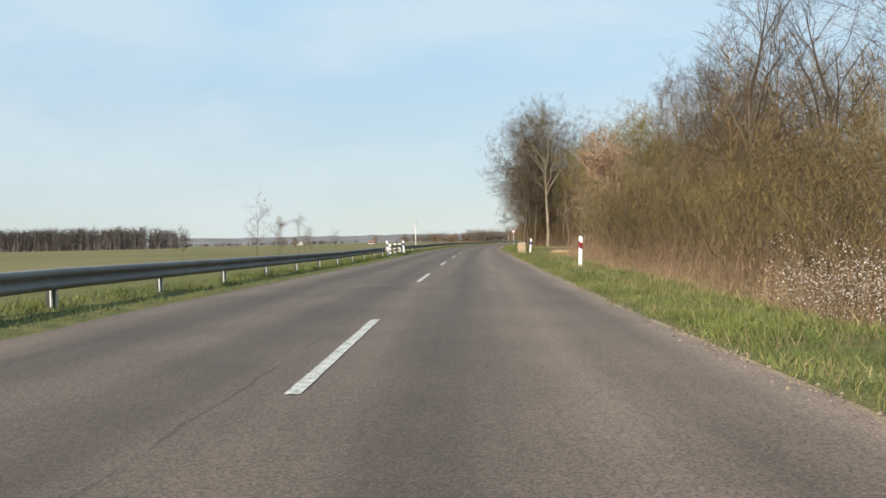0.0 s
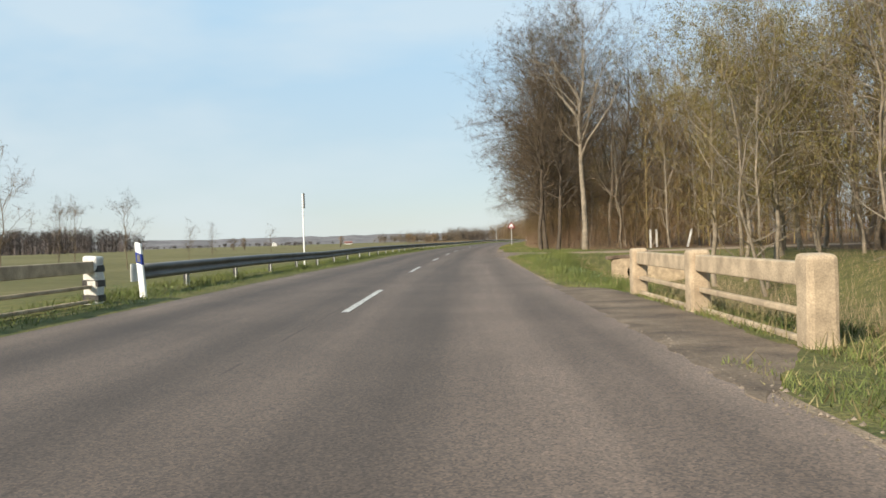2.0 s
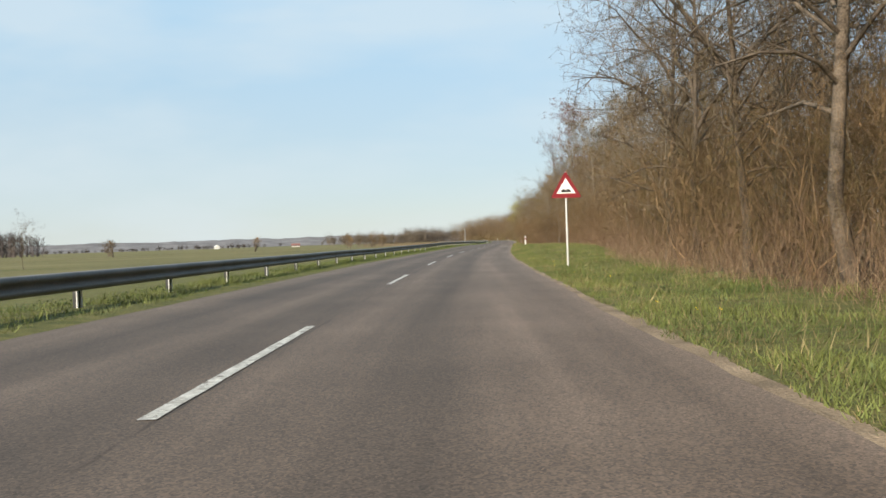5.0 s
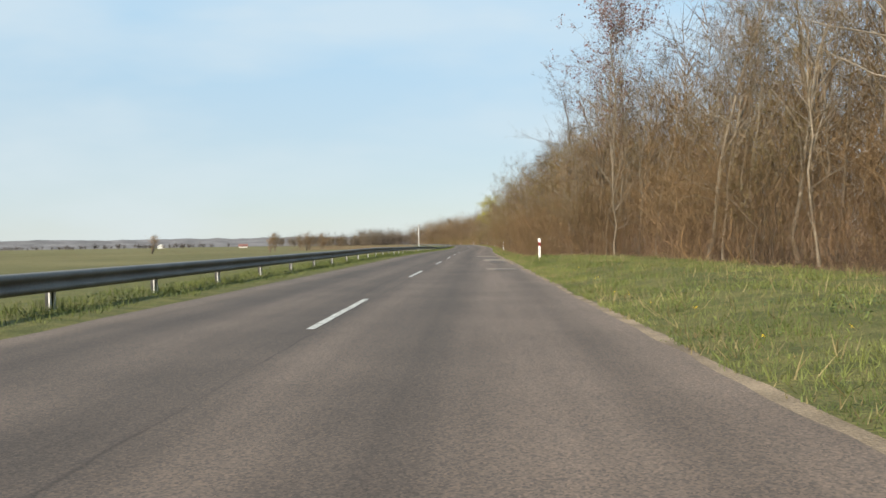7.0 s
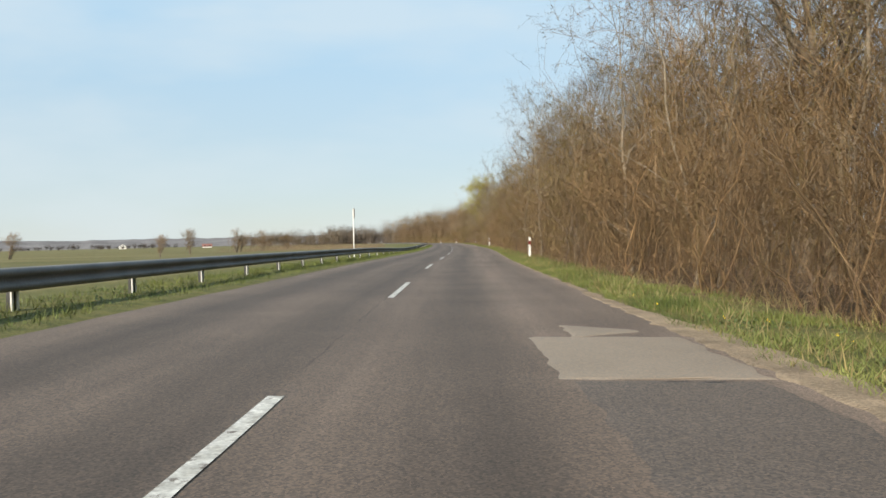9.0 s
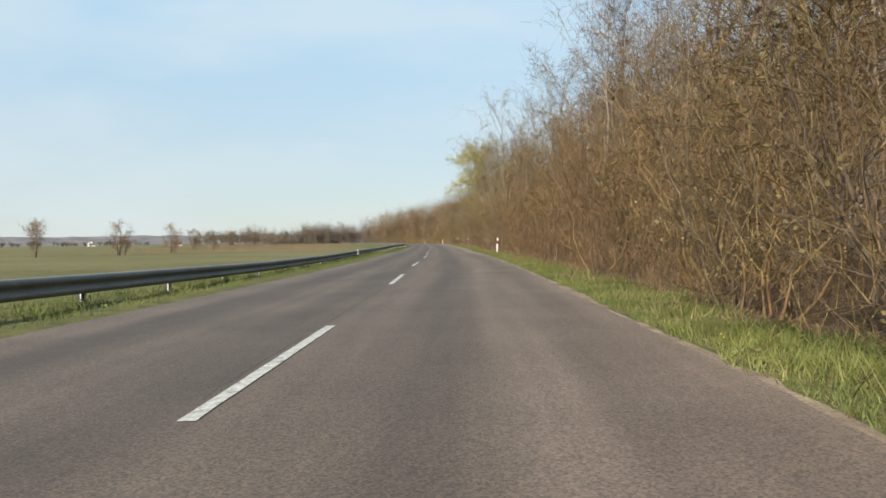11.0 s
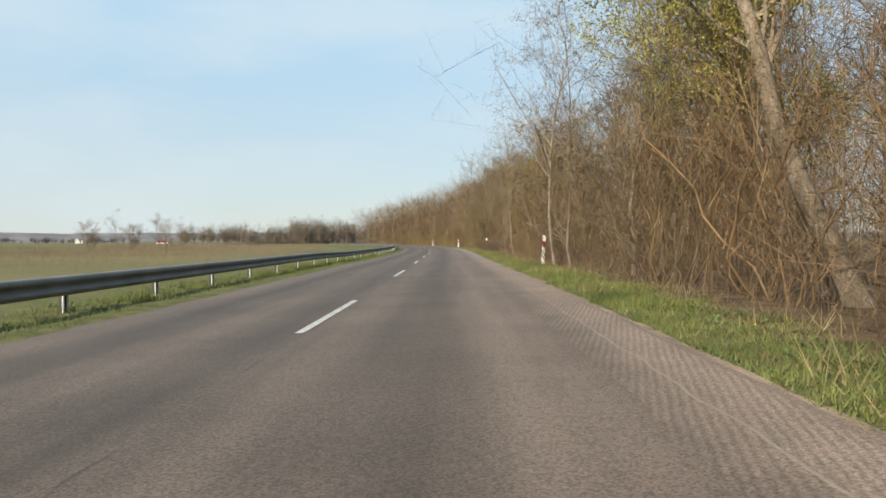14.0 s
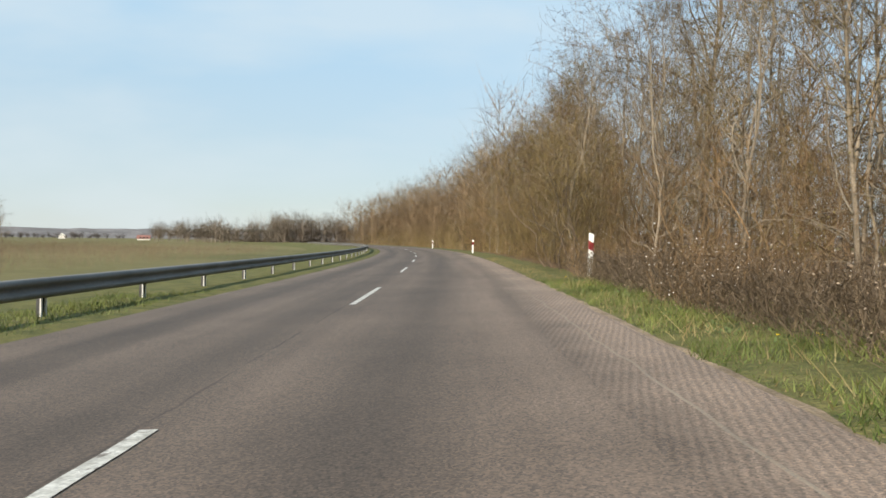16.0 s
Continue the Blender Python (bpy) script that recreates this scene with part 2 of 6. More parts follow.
LEAF_PEACH = islands(material("withered_leaf", (0.40, 0.26, 0.175), 0.8, vary=0.2, scale=0.5, fine=4, bump=0), 0.3)
BLOSSOM = islands(material("blossom", (0.62, 0.58, 0.53), 0.8, vary=0.1, scale=0.5, fine=4, bump=0), 0.15)
GRASS = islands(material("grass_blade", (0.106, 0.142, 0.036), 0.75, vary=0.3, scale=0.5, fine=3, bump=0, tint=(0.172, 0.19, 0.056)), 0.22)
# far trees: distance haze is put into this greyed, lifted colour
FARWOOD = islands(material("far_wood", (0.125, 0.103, 0.095), 0.95, vary=0.25, scale=0.05, fine=1, bump=0), 0.3)
ROOF_RED = material("roof_tile", (0.24, 0.115, 0.095), 0.8, vary=0.15, bump=0.2)
PLASTER = material("plaster", (0.75, 0.72, 0.66), 0.9, vary=0.08, bump=0.1)


def ground_material():
    """Verge grass, meadow and leaf litter, told apart by the distance from the road."""
    m = bpy.data.materials.new("ground")
    m.use_nodes = True
    n, l = m.node_tree.nodes, m.node_tree.links
    bsdf = n["Principled BSDF"]
    bsdf.inputs["Roughness"].default_value = 0.95
    bsdf.inputs["Specular IOR Level"].default_value = 0.1
    tcn = n.new("ShaderNodeTexCoord")

    def tex(scale, detail=4):
        t = n.new("ShaderNodeTexNoise")
        t.inputs["Scale"].default_value, t.inputs["Detail"].default_value = scale, detail
        l.new(tcn.outputs["Object"], t.inputs["Vector"])
        return t.outputs["Fac"]

    def mixed(f, a, b, lo=0.35, hi=0.65):
        r = n.new("ShaderNodeMapRange")
        r.inputs["From Min"].default_value, r.inputs["From Max"].default_value = lo, hi
        l.new(f, r.inputs["Value"])
        x = n.new("ShaderNodeMix")
        x.data_type = "RGBA"
        l.new(r.outputs["Result"], x.inputs["Factor"])
        for v, k in ((a, "A"), (b, "B")):
            if isinstance(v, tuple):
                x.inputs[k].default_value = (*v, 1)
            else:
                l.new(v, x.inputs[k])
        return x.outputs["Result"]

    grass = mixed(tex(2.4), (0.085, 0.095, 0.036), (0.165, 0.152, 0.058))
    grass = mixed(tex(55, 3), grass, (0.125, 0.095, 0.05), 0.52, 0.72)
    grass = mixed(tex(14, 2), grass, (0.22, 0.20, 0.07), 0.55, 0.85)
    meadow = mixed(tex(0.035), (0.118, 0.112, 0.047), (0.19, 0.162, 0.076))
    meadow = mixed(tex(0.9), meadow, (0.21, 0.175, 0.08), 0.5, 0.8)
    litter = mixed(tex(2.5), (0.095, 0.065, 0.04), (0.19, 0.125, 0.075))
    at = n.new("ShaderNodeAttribute")
    at.attribute_name = "zone"
    wob = n.new("ShaderNodeMath")
    wob.operation = "MULTIPLY_ADD"
    wob.inputs[1].default_value = 0.7
    l.new(tex(0.8), wob.inputs[0])
    l.new(at.outputs["Fac"], wob.inputs[2])
    c = mixed(wob.outputs[0], meadow, grass, 0.75, 0.95)
    c = mixed(wob.outputs[0], c, litter, 1.75, 1.95)
    l.new(c, bsdf.inputs["Base Color"])
    b = n.new("ShaderNodeBump")
    b.inputs["Strength"].default_value, b.inputs["Distance"].default_value = 0.8, 0.05
    l.new(tex(22, 3), b.inputs["Height"])
    l.new(b.outputs["Normal"], bsdf.inputs["Normal"])
    return m


GROUND = ground_material()

# ---- the road's line: bend (1/km every 20 m), cross fall (degrees), place of the painted line ----
BEND = [0.59, 0.14, -0.24, -0.53, 0.25, -0.92, -0.66, -0.79, -0.66, -0.9, -1.27, -0.41, 0.3, 0.25, -0.98, -0.57, 0.7, 0.73, 0.47, 0.06,
        0.42, 0.08, -0.19, 0.47, 1.08, 1.31, 1.48, 1.67, 1.89, 2.13, 2.36, 2.6]
BEND_AT = np.arange(-20, 620, 20.0)
BANK_AT = [0, 12, 38, 51, 77, 89, 104, 163, 168, 182, 221, 235, 300, 327, 354, 368, 381, 408, 421, 470, 560]
BANK = [-0.1, 0.72, -0.36, 0.19, 0.7, 0.0, 0.68, 0.11, 0.27, -0.19, 0.82, 1.46, -0.5, -0.97, -0.34, -1.49, -2.09, -1.84, -2.81, -2.5, -1.0]
LINE = [0.38, 0.17, -0.04, -0.08, -0.1, -0.16, -0.14, -0.26, -0.37, -0.35, -0.35, -0.39, -0.33, -0.23, -0.14, -0.09, -0.18, -0.43, -0.34, -0.48,
        -0.3, -0.18, -0.19, -0.17, -0.33, -0.39, -0.39, -0.37, -0.32, -0.26, -0.2, -0.14]
S = np.arange(-20, 640, 1.0)
curve_ = np.interp(S, BEND_AT, BEND) * 1e-3
head = np.concatenate([[0], np.cumsum((curve_[1:] + curve_[:-1]) / 2)])
head -= head[20]
cx = np.concatenate([[0], np.cumsum(-(np.sin(head[1:]) + np.sin(head[:-1])) / 2)])
cy = np.concatenate([[0], np.cumsum((np.cos(head[1:]) + np.cos(head[:-1])) / 2)])
cx, cy = cx - cx[20], cy - cy[20]
LEFT, RIGHT = -3.55, 3.22
# the wood's edge, metres right of the road's middle
EDGE_AT = [-40, 0, 20, 45, 58, 66, 80, 104, 110, 118, 125, 150, 165, 197, 222, 232, 242, 262, 306, 340, 421, 425, 439, 443, 520, 640]
EDGE = [6.0, 6.2, 6.6, 6.6, 9.0, 16.0, 18.0, 18.0, 11.5, 9.0, 7.2, 7.0, 8.0, 9.4, 9.0, 6.4, 5.2, 4.75, 4.4, 4.4, 4.5, 6.3, 6.3, 4.7, 4.8, 5.0]


def along(s):
    """Middle of the road and its heading at s, going on straight past the ends."""
    s = np.asarray(s, float)
    h = np.interp(s, S, head)
    over = np.where(s > S[-1], s - S[-1], np.where(s < S[0], s - S[0], 0.0))
    return np.interp(s, S, cx) - np.sin(h) * over, np.interp(s, S, cy) + np.cos(h) * over, h


def smooth(x, a, b):
    t = np.clip((np.asarray(x, float) - a) / (b - a), 0, 1)
    return t * t * (3 - 2 * t)


def height(s, u):
    """The ground's height: cross fall of the road, verges, the ditch and its banks."""
    s, u = np.asarray(s, float), np.asarray(u, float)
    z = -np.tan(np.radians(np.interp(s, BANK_AT, BANK))) * np.clip(u, -6, 6) * (1 - smooth(np.abs(u), 6, 22))
    # ditch along the right side between the bridge and the track, and the brook's bed
    ditch = smooth(s, 58, 70) * (1 - smooth(s, 96.6, 97.4)) * smooth(u - 1.9 * smooth(s, 85, 92), 4.0, 8.2 - 1.0 * smooth(s, 85, 92)) * (1 - smooth(u, 12.0, 16))
    brook = np.exp(-((s - 62) / 2.2) ** 2) * smooth(np.abs(u), 4.9, 6.5) * (1 - smooth(np.abs(u), 40, 60))
    z = z - (1.22 + 0.3 * smooth(s, 82, 92)) * np.maximum(ditch, brook)
    z = z + 0.25 * smooth(s, 165, 185) * (1 - smooth(s, 228, 236)) * smooth(u, 3.6, 5.4) * (1 - smooth(u, 14, 20))
    z = z - 0.5 * smooth(-u, 6.5, 12) - 0.35 * smooth(s, 232, 245) * smooth(u, 5.2, 7.5)
    z = z - 0.35 * (1 - smooth(s, 38, 50)) * smooth(u, 5.2, 7.0)
    return z


def at(s, u, up=0.0):
    x, y, h = along(s)
    return Vector((float(x + math.cos(h) * u), float(y + math.sin(h) * u), float(height(s, u) + up)))


def stand(s, u, turn=0.0, up=0.0):
    """A pose on the ground, turned with the road."""
    p = at(s, u, up)
    return Matrix.Translation(p) @ Matrix.Rotation(float(along(s)[2]) + turn, 4, "Z")


def at_many(s, u, up):
    x, y, h = along(s)
    return np.stack([x + np.cos(h) * u, y + np.sin(h) * u, height(s, u) + up], -1)


# ---- mesh tools ----
def mesh_from(name, verts, tris, mats, index=None, smooth_shade=False):
    me = bpy.data.meshes.new(name)
    verts, tris = np.asarray(verts, np.float32), np.asarray(tris, np.int32)
    me.vertices.add(len(verts))
    me.vertices.foreach_set("co", verts.ravel())
    me.loops.add(tris.size)
    me.loops.foreach_set("vertex_index", tris.ravel())
    me.polygons.add(len(tris))
    me.polygons.foreach_set("loop_start", np.arange(len(tris), dtype=np.int32) * tris.shape[1])
    me.polygons.foreach_set("loop_total", np.full(len(tris), tris.shape[1], np.int32))
    for m in mats:
        me.materials.append(m)
    if index is not None:
        me.polygons.foreach_set("material_index", np.asarray(index, np.int32))
    if smooth_shade:
        me.polygons.foreach_set("use_smooth", np.ones(len(tris), bool))
    me.update(calc_edges=True)
    me.validate()
    return me


class Pile:
    """Collects triangles."""

    def __init__(self):
        self.v, self.f, self.n = [], [], 0

    def add(self, v, f):
        self.v.append(np.asarray(v, float).reshape(-1, 3))
        self.f.append(np.asarray(f, int).reshape(-1, 3) + self.n)
        self.n += len(self.v[-1])

    def tube(self, pts, radii, sides=6):
        pts, radii = np.asarray(pts, float), np.asarray(radii, float)
        d = np.gradient(pts, axis=0)
        d /= np.linalg.norm(d, axis=1)[:, None] + 1e-9
        ref = np.where(np.abs(d[:, :1]) < 0.9, [[1.0, 0, 0]], [[0, 1.0, 0]])
        a = np.cross(d, ref)
        a /= np.linalg.norm(a, axis=1)[:, None]
        b = np.cross(d, a)
        w = np.linspace(0, 2 * np.pi, sides, endpoint=False)
        v = pts[:, None] + radii[:, None, None] * (np.cos(w)[None, :, None] * a[:, None] + np.sin(w)[None, :, None] * b[:, None])
        k = len(pts)
        i, j = np.meshgrid(np.arange(k - 1), np.arange(sides), indexing="ij")
        p, q, r, s_ = i * sides + j, i * sides + (j + 1) % sides, (i + 1) * sides + (j + 1) % sides, (i + 1) * sides + j
        self.add(v, np.concatenate([np.stack([p, s_, r], -1).reshape(-1, 3), np.stack([p, r, q], -1).reshape(-1, 3)]))

    def spikes(self, p0, p1, r):
        """Thin three-sided shoots from p0 tapering to p1."""
        p0, p1, r = np.asarray(p0, float), np.asarray(p1, float), np.asarray(r, float)
        d = p1 - p0
        a = np.cross(d, np.where(np.abs(d[:, 2:]) < 0.8 * np.linalg.norm(d, axis=1)[:, None], [[0, 0, 1.0]], [[1.0, 0, 0]]))
        a /= np.linalg.norm(a, axis=1)[:, None] + 1e-9
        b = np.cross(d, a)
        b /= np.linalg.norm(b, axis=1)[:, None] + 1e-9
        r = r[:, None]
        v = np.stack([p0 + a * r, p0 - a * r * 0.5 + b * r * 0.87, p0 - a * r * 0.5 - b * r * 0.87, p1], 1)
        k = np.arange(len(p0))[:, None] * 4
        self.add(v, np.concatenate([k + [0, 1, 3], k + [1, 2, 3], k + [2, 0, 3]]))

    def shoots(self, p0, p1, r):
        """Finest twigs: two narrow faces folded along their length."""
        p0, p1 = np.asarray(p0, float), np.asarray(p1, float)
        r = np.broadcast_to(np.asarray(r, float), (len(p0),))[:, None]
        d = p1 - p0
        a = np.cross(d, np.where(np.abs(d[:, 2:]) < 0.8 * np.linalg.norm(d, axis=1)[:, None], [[0, 0, 1.0]], [[1.0, 0, 0]]))
        a /= np.linalg.norm(a, axis=1)[:, None] + 1e-9
        c = np.cross(d, a)
        c /= np.linalg.norm(c, axis=1)[:, None] + 1e-9
        v = np.stack([p0 - a * r, p0 + a * r, p0 + c * r * 1.2, p1], 1)
        k = np.arange(len(p0))[:, None] * 4
        self.add(v, np.concatenate([k + [0, 2, 3], k + [2, 1, 3]]))

    def flakes(self, p, size, rng, droop=0.0):
        """Small folded leaves of two triangles."""
        p, n = np.asarray(p, float), len(p)
        a = rng.normal(size=(n, 3))
        a[:, 2] -= droop
        a /= np.linalg.norm(a, axis=1)[:, None]
        b = np.cross(a, rng.normal(size=(n, 3)))
        b /= np.linalg.norm(b, axis=1)[:, None]
        c = np.cross(a, b)
        sz = (size * rng.uniform(0.6, 1.4, n))[:, None]
        v = np.stack([p, p + a * sz * 0.5 + b * sz * 0.33 + c * sz * 0.1, p + a * sz, p + a * sz * 0.5 - b * sz * 0.33 + c * sz * 0.1], 1)
        k = np.arange(n)[:, None] * 4
        self.add(v, np.concatenate([k + [0, 1, 2], k + [0, 2, 3]]))

    def mesh(self, name, mat, smooth_shade=False):
        return mesh_from(name, np.concatenate(self.v), np.concatenate(self.f), [mat], smooth_shade=smooth_shade)


def link(name, me, parent=None, label=""):
    ob = new(name, me)
    if parent is not None:
        ob.parent = parent
    return tagged(ob, label)


def part(name, bm, mat, parent, label=""):
    me = bpy.data.meshes.new(name)
    bm.to_mesh(me)
    bm.free()
    me.materials.append(mat)
    return link(name, me, parent, label)


def box(bm, x0, x1, y0, y1, z0, z1, bevel=0.0):
    r = bmesh.ops.create_cube(bm, size=1)
    bmesh.ops.transform(bm, verts=r["verts"], matrix=Matrix.Translation(((x0 + x1) / 2, (y0 + y1) / 2, (z0 + z1) / 2)) @ Matrix.Diagonal((x1 - x0, y1 - y0, z1 - z0, 1)))
    if bevel:
        edges = list({e for v in r["verts"] for e in v.link_edges})
        bmesh.ops.bevel(bm, geom=edges, offset=bevel, segments=2, affect="EDGES", profile=0.5)
    return bm


def strip(name, s0, s1, inner, outer, lift, mat, step=1.0, cuts=2, dip=0.0):
    """A sheet along the road between two edges, which are functions of s."""
    s = np.arange(s0, s1 + 0.01, step)
    w = np.linspace(0, 1, cuts)
    u = np.stack([inner(s) * (1 - k) + outer(s) * k for k in w], 1)
    ss = np.repeat(s[:, None], cuts, 1)
    v = at_many(ss, u, lift)
    if dip:
        v[0, :, 2] -= dip
        v[-1, :, 2] -= dip
        v[1:-1, 0, 2] -= dip
        v[1:-1, -1, 2] -= dip
    v = v.reshape(-1, 3)
    i, j = np.meshgrid(np.arange(len(s) - 1), np.arange(cuts - 1), indexing="ij")
    p = (i * cuts + j).ravel()
    q = np.stack([p, p + 1, p + cuts + 1, p + cuts], -1)
    me = mesh_from(name, v, q, [mat], smooth_shade=True)
    for key, val in (("across", u), ("along", ss)):
        a = me.attributes.new(key, "FLOAT", "POINT")
        a.data.foreach_set("value", val.ravel().astype(np.float32))
    return me


def wobble(s, amount, scale, seed):
    return np.array([noise.noise(Vector((float(x) / scale, seed, 0))) for x in np.atleast_1d(s)]) * amount


# ---- ground, road, verges ----
def track_near(u):
    return np.interp(u, [2.9, 3.3, 3.9, 5.5, 6.5, 9, 14, 42], [91.0, 93.6, 96.2, 99.5, 100.4, 98.8, 99.0, 106])


def track_far(u):
    return np.interp(u, [2.9, 3.6, 4.2, 6, 9.3, 14, 42], [113.0, 111.5, 109.6, 107.6, 106.0, 105.0, 111])


def build_ground():
    rows = np.concatenate([[-600, -300, -150, -80], np.arange(-40, 640, 1.5), [660, 700, 780, 950, 1300, 2000, 3500]])
    cols = np.concatenate([[-3500, -2000, -1200, -700, -400, -250, -150, -90, -60, -40, -28, -20, -15, -12], np.arange(-10, 16.1, 0.5),
                           [17.5, 20, 25, 32, 45, 70, 120, 168, 172, 250, 600, 1500, 3500]])
    x, y, h = along(rows)
    ss, oo = np.meshgrid(rows, cols, indexing="ij")
    # rows lie square to the first heading far out, so that they never cross
    X, Y = x[:, None] + oo, np.repeat(y[:, None], len(cols), 1)
    uu = oo * np.cos(h)[:, None]
    sv = ss + oo * np.sin(h)[:, None] * (np.abs(oo) < 40)
    z = height(sv, uu)
    under = (uu > LEFT - 0.2) & (uu < RIGHT + 0.1)
    z = np.where(under, z - 0.05, z)
    rough = np.array([noise.noise(Vector((a * 0.4, b * 0.4, 0))) for a, b in zip(X.ravel(), Y.ravel())]).reshape(X.shape)
    z = z + rough * 0.05 * ((uu < LEFT - 0.8) | (uu > RIGHT + 0.8)) * ~((sv > 89) & (sv < 115) & (uu > 0) & (uu < 45))
    # the track is worn down into it
    z = z - 0.035 * ((sv > track_near(uu) + 1.4) & (sv < track_far(uu) - 1.0) & (uu > 3.4) & (uu < 42))
    edge = np.minimum(np.interp(sv, EDGE_AT, EDGE), np.where(sv < 66, 5.3, 99.0))
    zone = np.where(uu < -12, 0.0, 1.0)
    zone = np.where((uu > edge - 0.15) & (uu < 170), 2.0, np.where(uu >= 170, 0.0, zone))
    nc = len(cols)
    i, j = np.meshgrid(np.arange(len(rows) - 1), np.arange(nc - 1), indexing="ij")
    p = (i * nc + j).ravel()
    me = mesh_from("ground", np.stack([X, Y, z], -1).reshape(-1, 3), np.stack([p, p + 1, p + nc + 1, p + nc], -1), [GROUND], smooth_shade=True)
    a = me.attributes.new("zone", "FLOAT", "POINT")
    a.data.foreach_set("value", zone.ravel().astype(np.float32))
    tagged(new("ground", me), "spring meadow and grass verges with woodland floor of dead leaves", "ground", kind="structure")


build_ground()
right_edge = lambda s: RIGHT + 0.12 * (1 - smooth(s, 84, 98)) + wobble(s, 0.06, 1.1, 5.0) + wobble(s, 0.10, 9, 7.0)
left_edge = lambda s: LEFT + wobble(s, 0.07, 2.0, 3.0)
tagged(new("road", strip("road", -60, 640, left_edge, right_edge, 0.0, ASPHALT, 0.5, 9)), "worn grey-brown asphalt road with fine cracks", "road", kind="structure")
tagged(new("gravel_shoulder", strip("gravel_shoulder", -40, 640, lambda s: s * 0 + RIGHT - 0.2, lambda s: RIGHT + 0.17 + wobble(s, 0.1, 0.6, 9.0) + wobble(s, 0.1, 5, 11.0) + 0.09 * (1 - smooth(s, 95, 112)) - 0.05 * smooth(s, 246, 270), -0.006, GRAVEL, 0.5, 3)),
       "sandy gravel edge beside the asphalt", "road edge", kind="structure")


def dash_mesh(s0, s1):
    s = np.linspace(s0, s1, 12)
    c = np.interp(s, BEND_AT, LINE)
    v = np.concatenate([at_many(s, c - 0.052 + wobble(s, 0.012, 0.3, 2.0), 0.006), at_many(s, c + 0.052 + wobble(s, 0.012, 0.3, 4.0), 0.006)])
    k = np.arange(11)
    return mesh_from("centre_line_dash", v, np.stack([k, k + 12, k + 13, k + 1], -1), [PAINT])


# how far each dash lies off the even step, and those with a long worn tail
DASH_SHIFT = {0: -0.1, 1: 0.29, 2: -0.16, 7: 0.22, 8: -0.21, 12: 0.14, 13: -0.13, 14: 0.15, 16: 0.15, 17: -0.16, 21: 0.38, 22: -0.33, 23: 0.3, 24: -0.54, 25: 0.52, 26: -0.38, 27: 0.14, 30: -0.17}
DASH_TAIL = {21: 0.4, 22: 0.6, 23: 0.4, 24: 0.4, 25: 0.5}
for k in range(-2, 44):
    far = 10.27 + 14.303 * k + DASH_SHIFT.get(k, 0.0)
    tagged(new("centre_line_dash", dash_mesh(far - 5.1 - DASH_TAIL.get(k, 0.0), far)), "worn white painted dash on the asphalt", "road marking", "dashes of the centre line", "structure")


# ---- guard rail ----
def rail_sag(s):
    """How far the rail stands lower where the verge has sunk."""
    return -0.19 * float(smooth(s, 285, 318) * (1 - smooth(s, 352, 384)))


def guard_rail(s0, s1, u, top, first, gap):
    """Steel beam on posts that stand gap metres apart."""
    thing = tagged(new("guard_rail"), "long grey galvanised steel guard rail on thin posts", "guard rail")
    prof = [(-0.02, 0.0), (0.05, -0.015), (0.085, -0.05), (0.085, -0.095), (0.03, -0.125), (0.02, -0.16), (0.03, -0.195), (0.085, -0.225), (0.085, -0.27), (0.05, -0.305), (-0.02, -0.32)]
    s = np.linspace(s0, s1, int((s1 - s0) / 2) + 1)
    rows = []
    for x in s:
        rows.append([tuple(at(x, u + a, top + b + rail_sag(x))) for a, b in ((a, b * 1.0) for a, b in prof)])
    v = np.array(rows)
    nP = len(prof)
    i, j = np.meshgrid(np.arange(len(s) - 1), np.arange(nP - 1), indexing="ij")
    p = (i * nP + j).ravel()
    me = mesh_from("beam", v.reshape(-1, 3), np.stack([p, p + nP, p + nP + 1, p + 1], -1), [ZINC])
    beam = link("beam", me, thing)
    mod = beam.modifiers.new("sheet", "SOLIDIFY")
    mod.thickness, mod.offset = 0.006, 0
    bm = bmesh.new()
    box(bm, -0.02, 0.0, -0.1, -0.05, -0.3, top - 0.03, 0.0)
    box(bm, -0.02, 0.0, 0.05, 0.1, -0.3, top - 0.03, 0.0)
    box(bm, -0.09, -0.08, -0.07, 0.07, -0.3, top - 0.03, 0.0)
    box(bm, -0.08, -0.02, -0.075, -0.068, -0.3, top - 0.03, 0.0)
    box(bm, -0.08, -0.02, 0.068, 0.075, -0.3, top - 0.03, 0.0)
    # everything behind the front flanges gets the darkened zinc, as painted shade
    for f in bm.faces:
        f.material_index = 1 if f.calc_center_median().x < -0.021 else 0
    pm = bpy.data.meshes.new("rail_post")
    bm.to_mesh(pm)
    bm.free()
    pm.materials.append(POSTZINC)
    pm.materials.append(SHADED)
    for x in np.arange(first, s1, gap):
        o = link("rail_post", pm, thing)
        o.matrix_basis = stand(x, u - 0.03, 0.0, rail_sag(x))
    # flared end pieces
    for x, way in ((s0, -1), (s1, 1)):
        bm = bmesh.new()
        ring = [[bm.verts.new((0.07 - 0.13 * k / 6, way * 0.17 * math.sin(math.pi * k / 6), z)) for k in range(7)] for z in (top + 0.015, top - 0.335)]
        for k in range(6):
            bm.faces.new((ring[0][k], ring[0][k + 1], ring[1][k + 1], ring[1][k]))
        e = part("end_piece", bm, POSTZINC, thing, "pale rounded end piece")
        e.matrix_basis = stand(x, u, 0.0, rail_sag(x))
        mod = e.modifiers.new("sheet", "SOLIDIFY")
        mod.thickness, mod.offset = 0.006, 0
    return thing


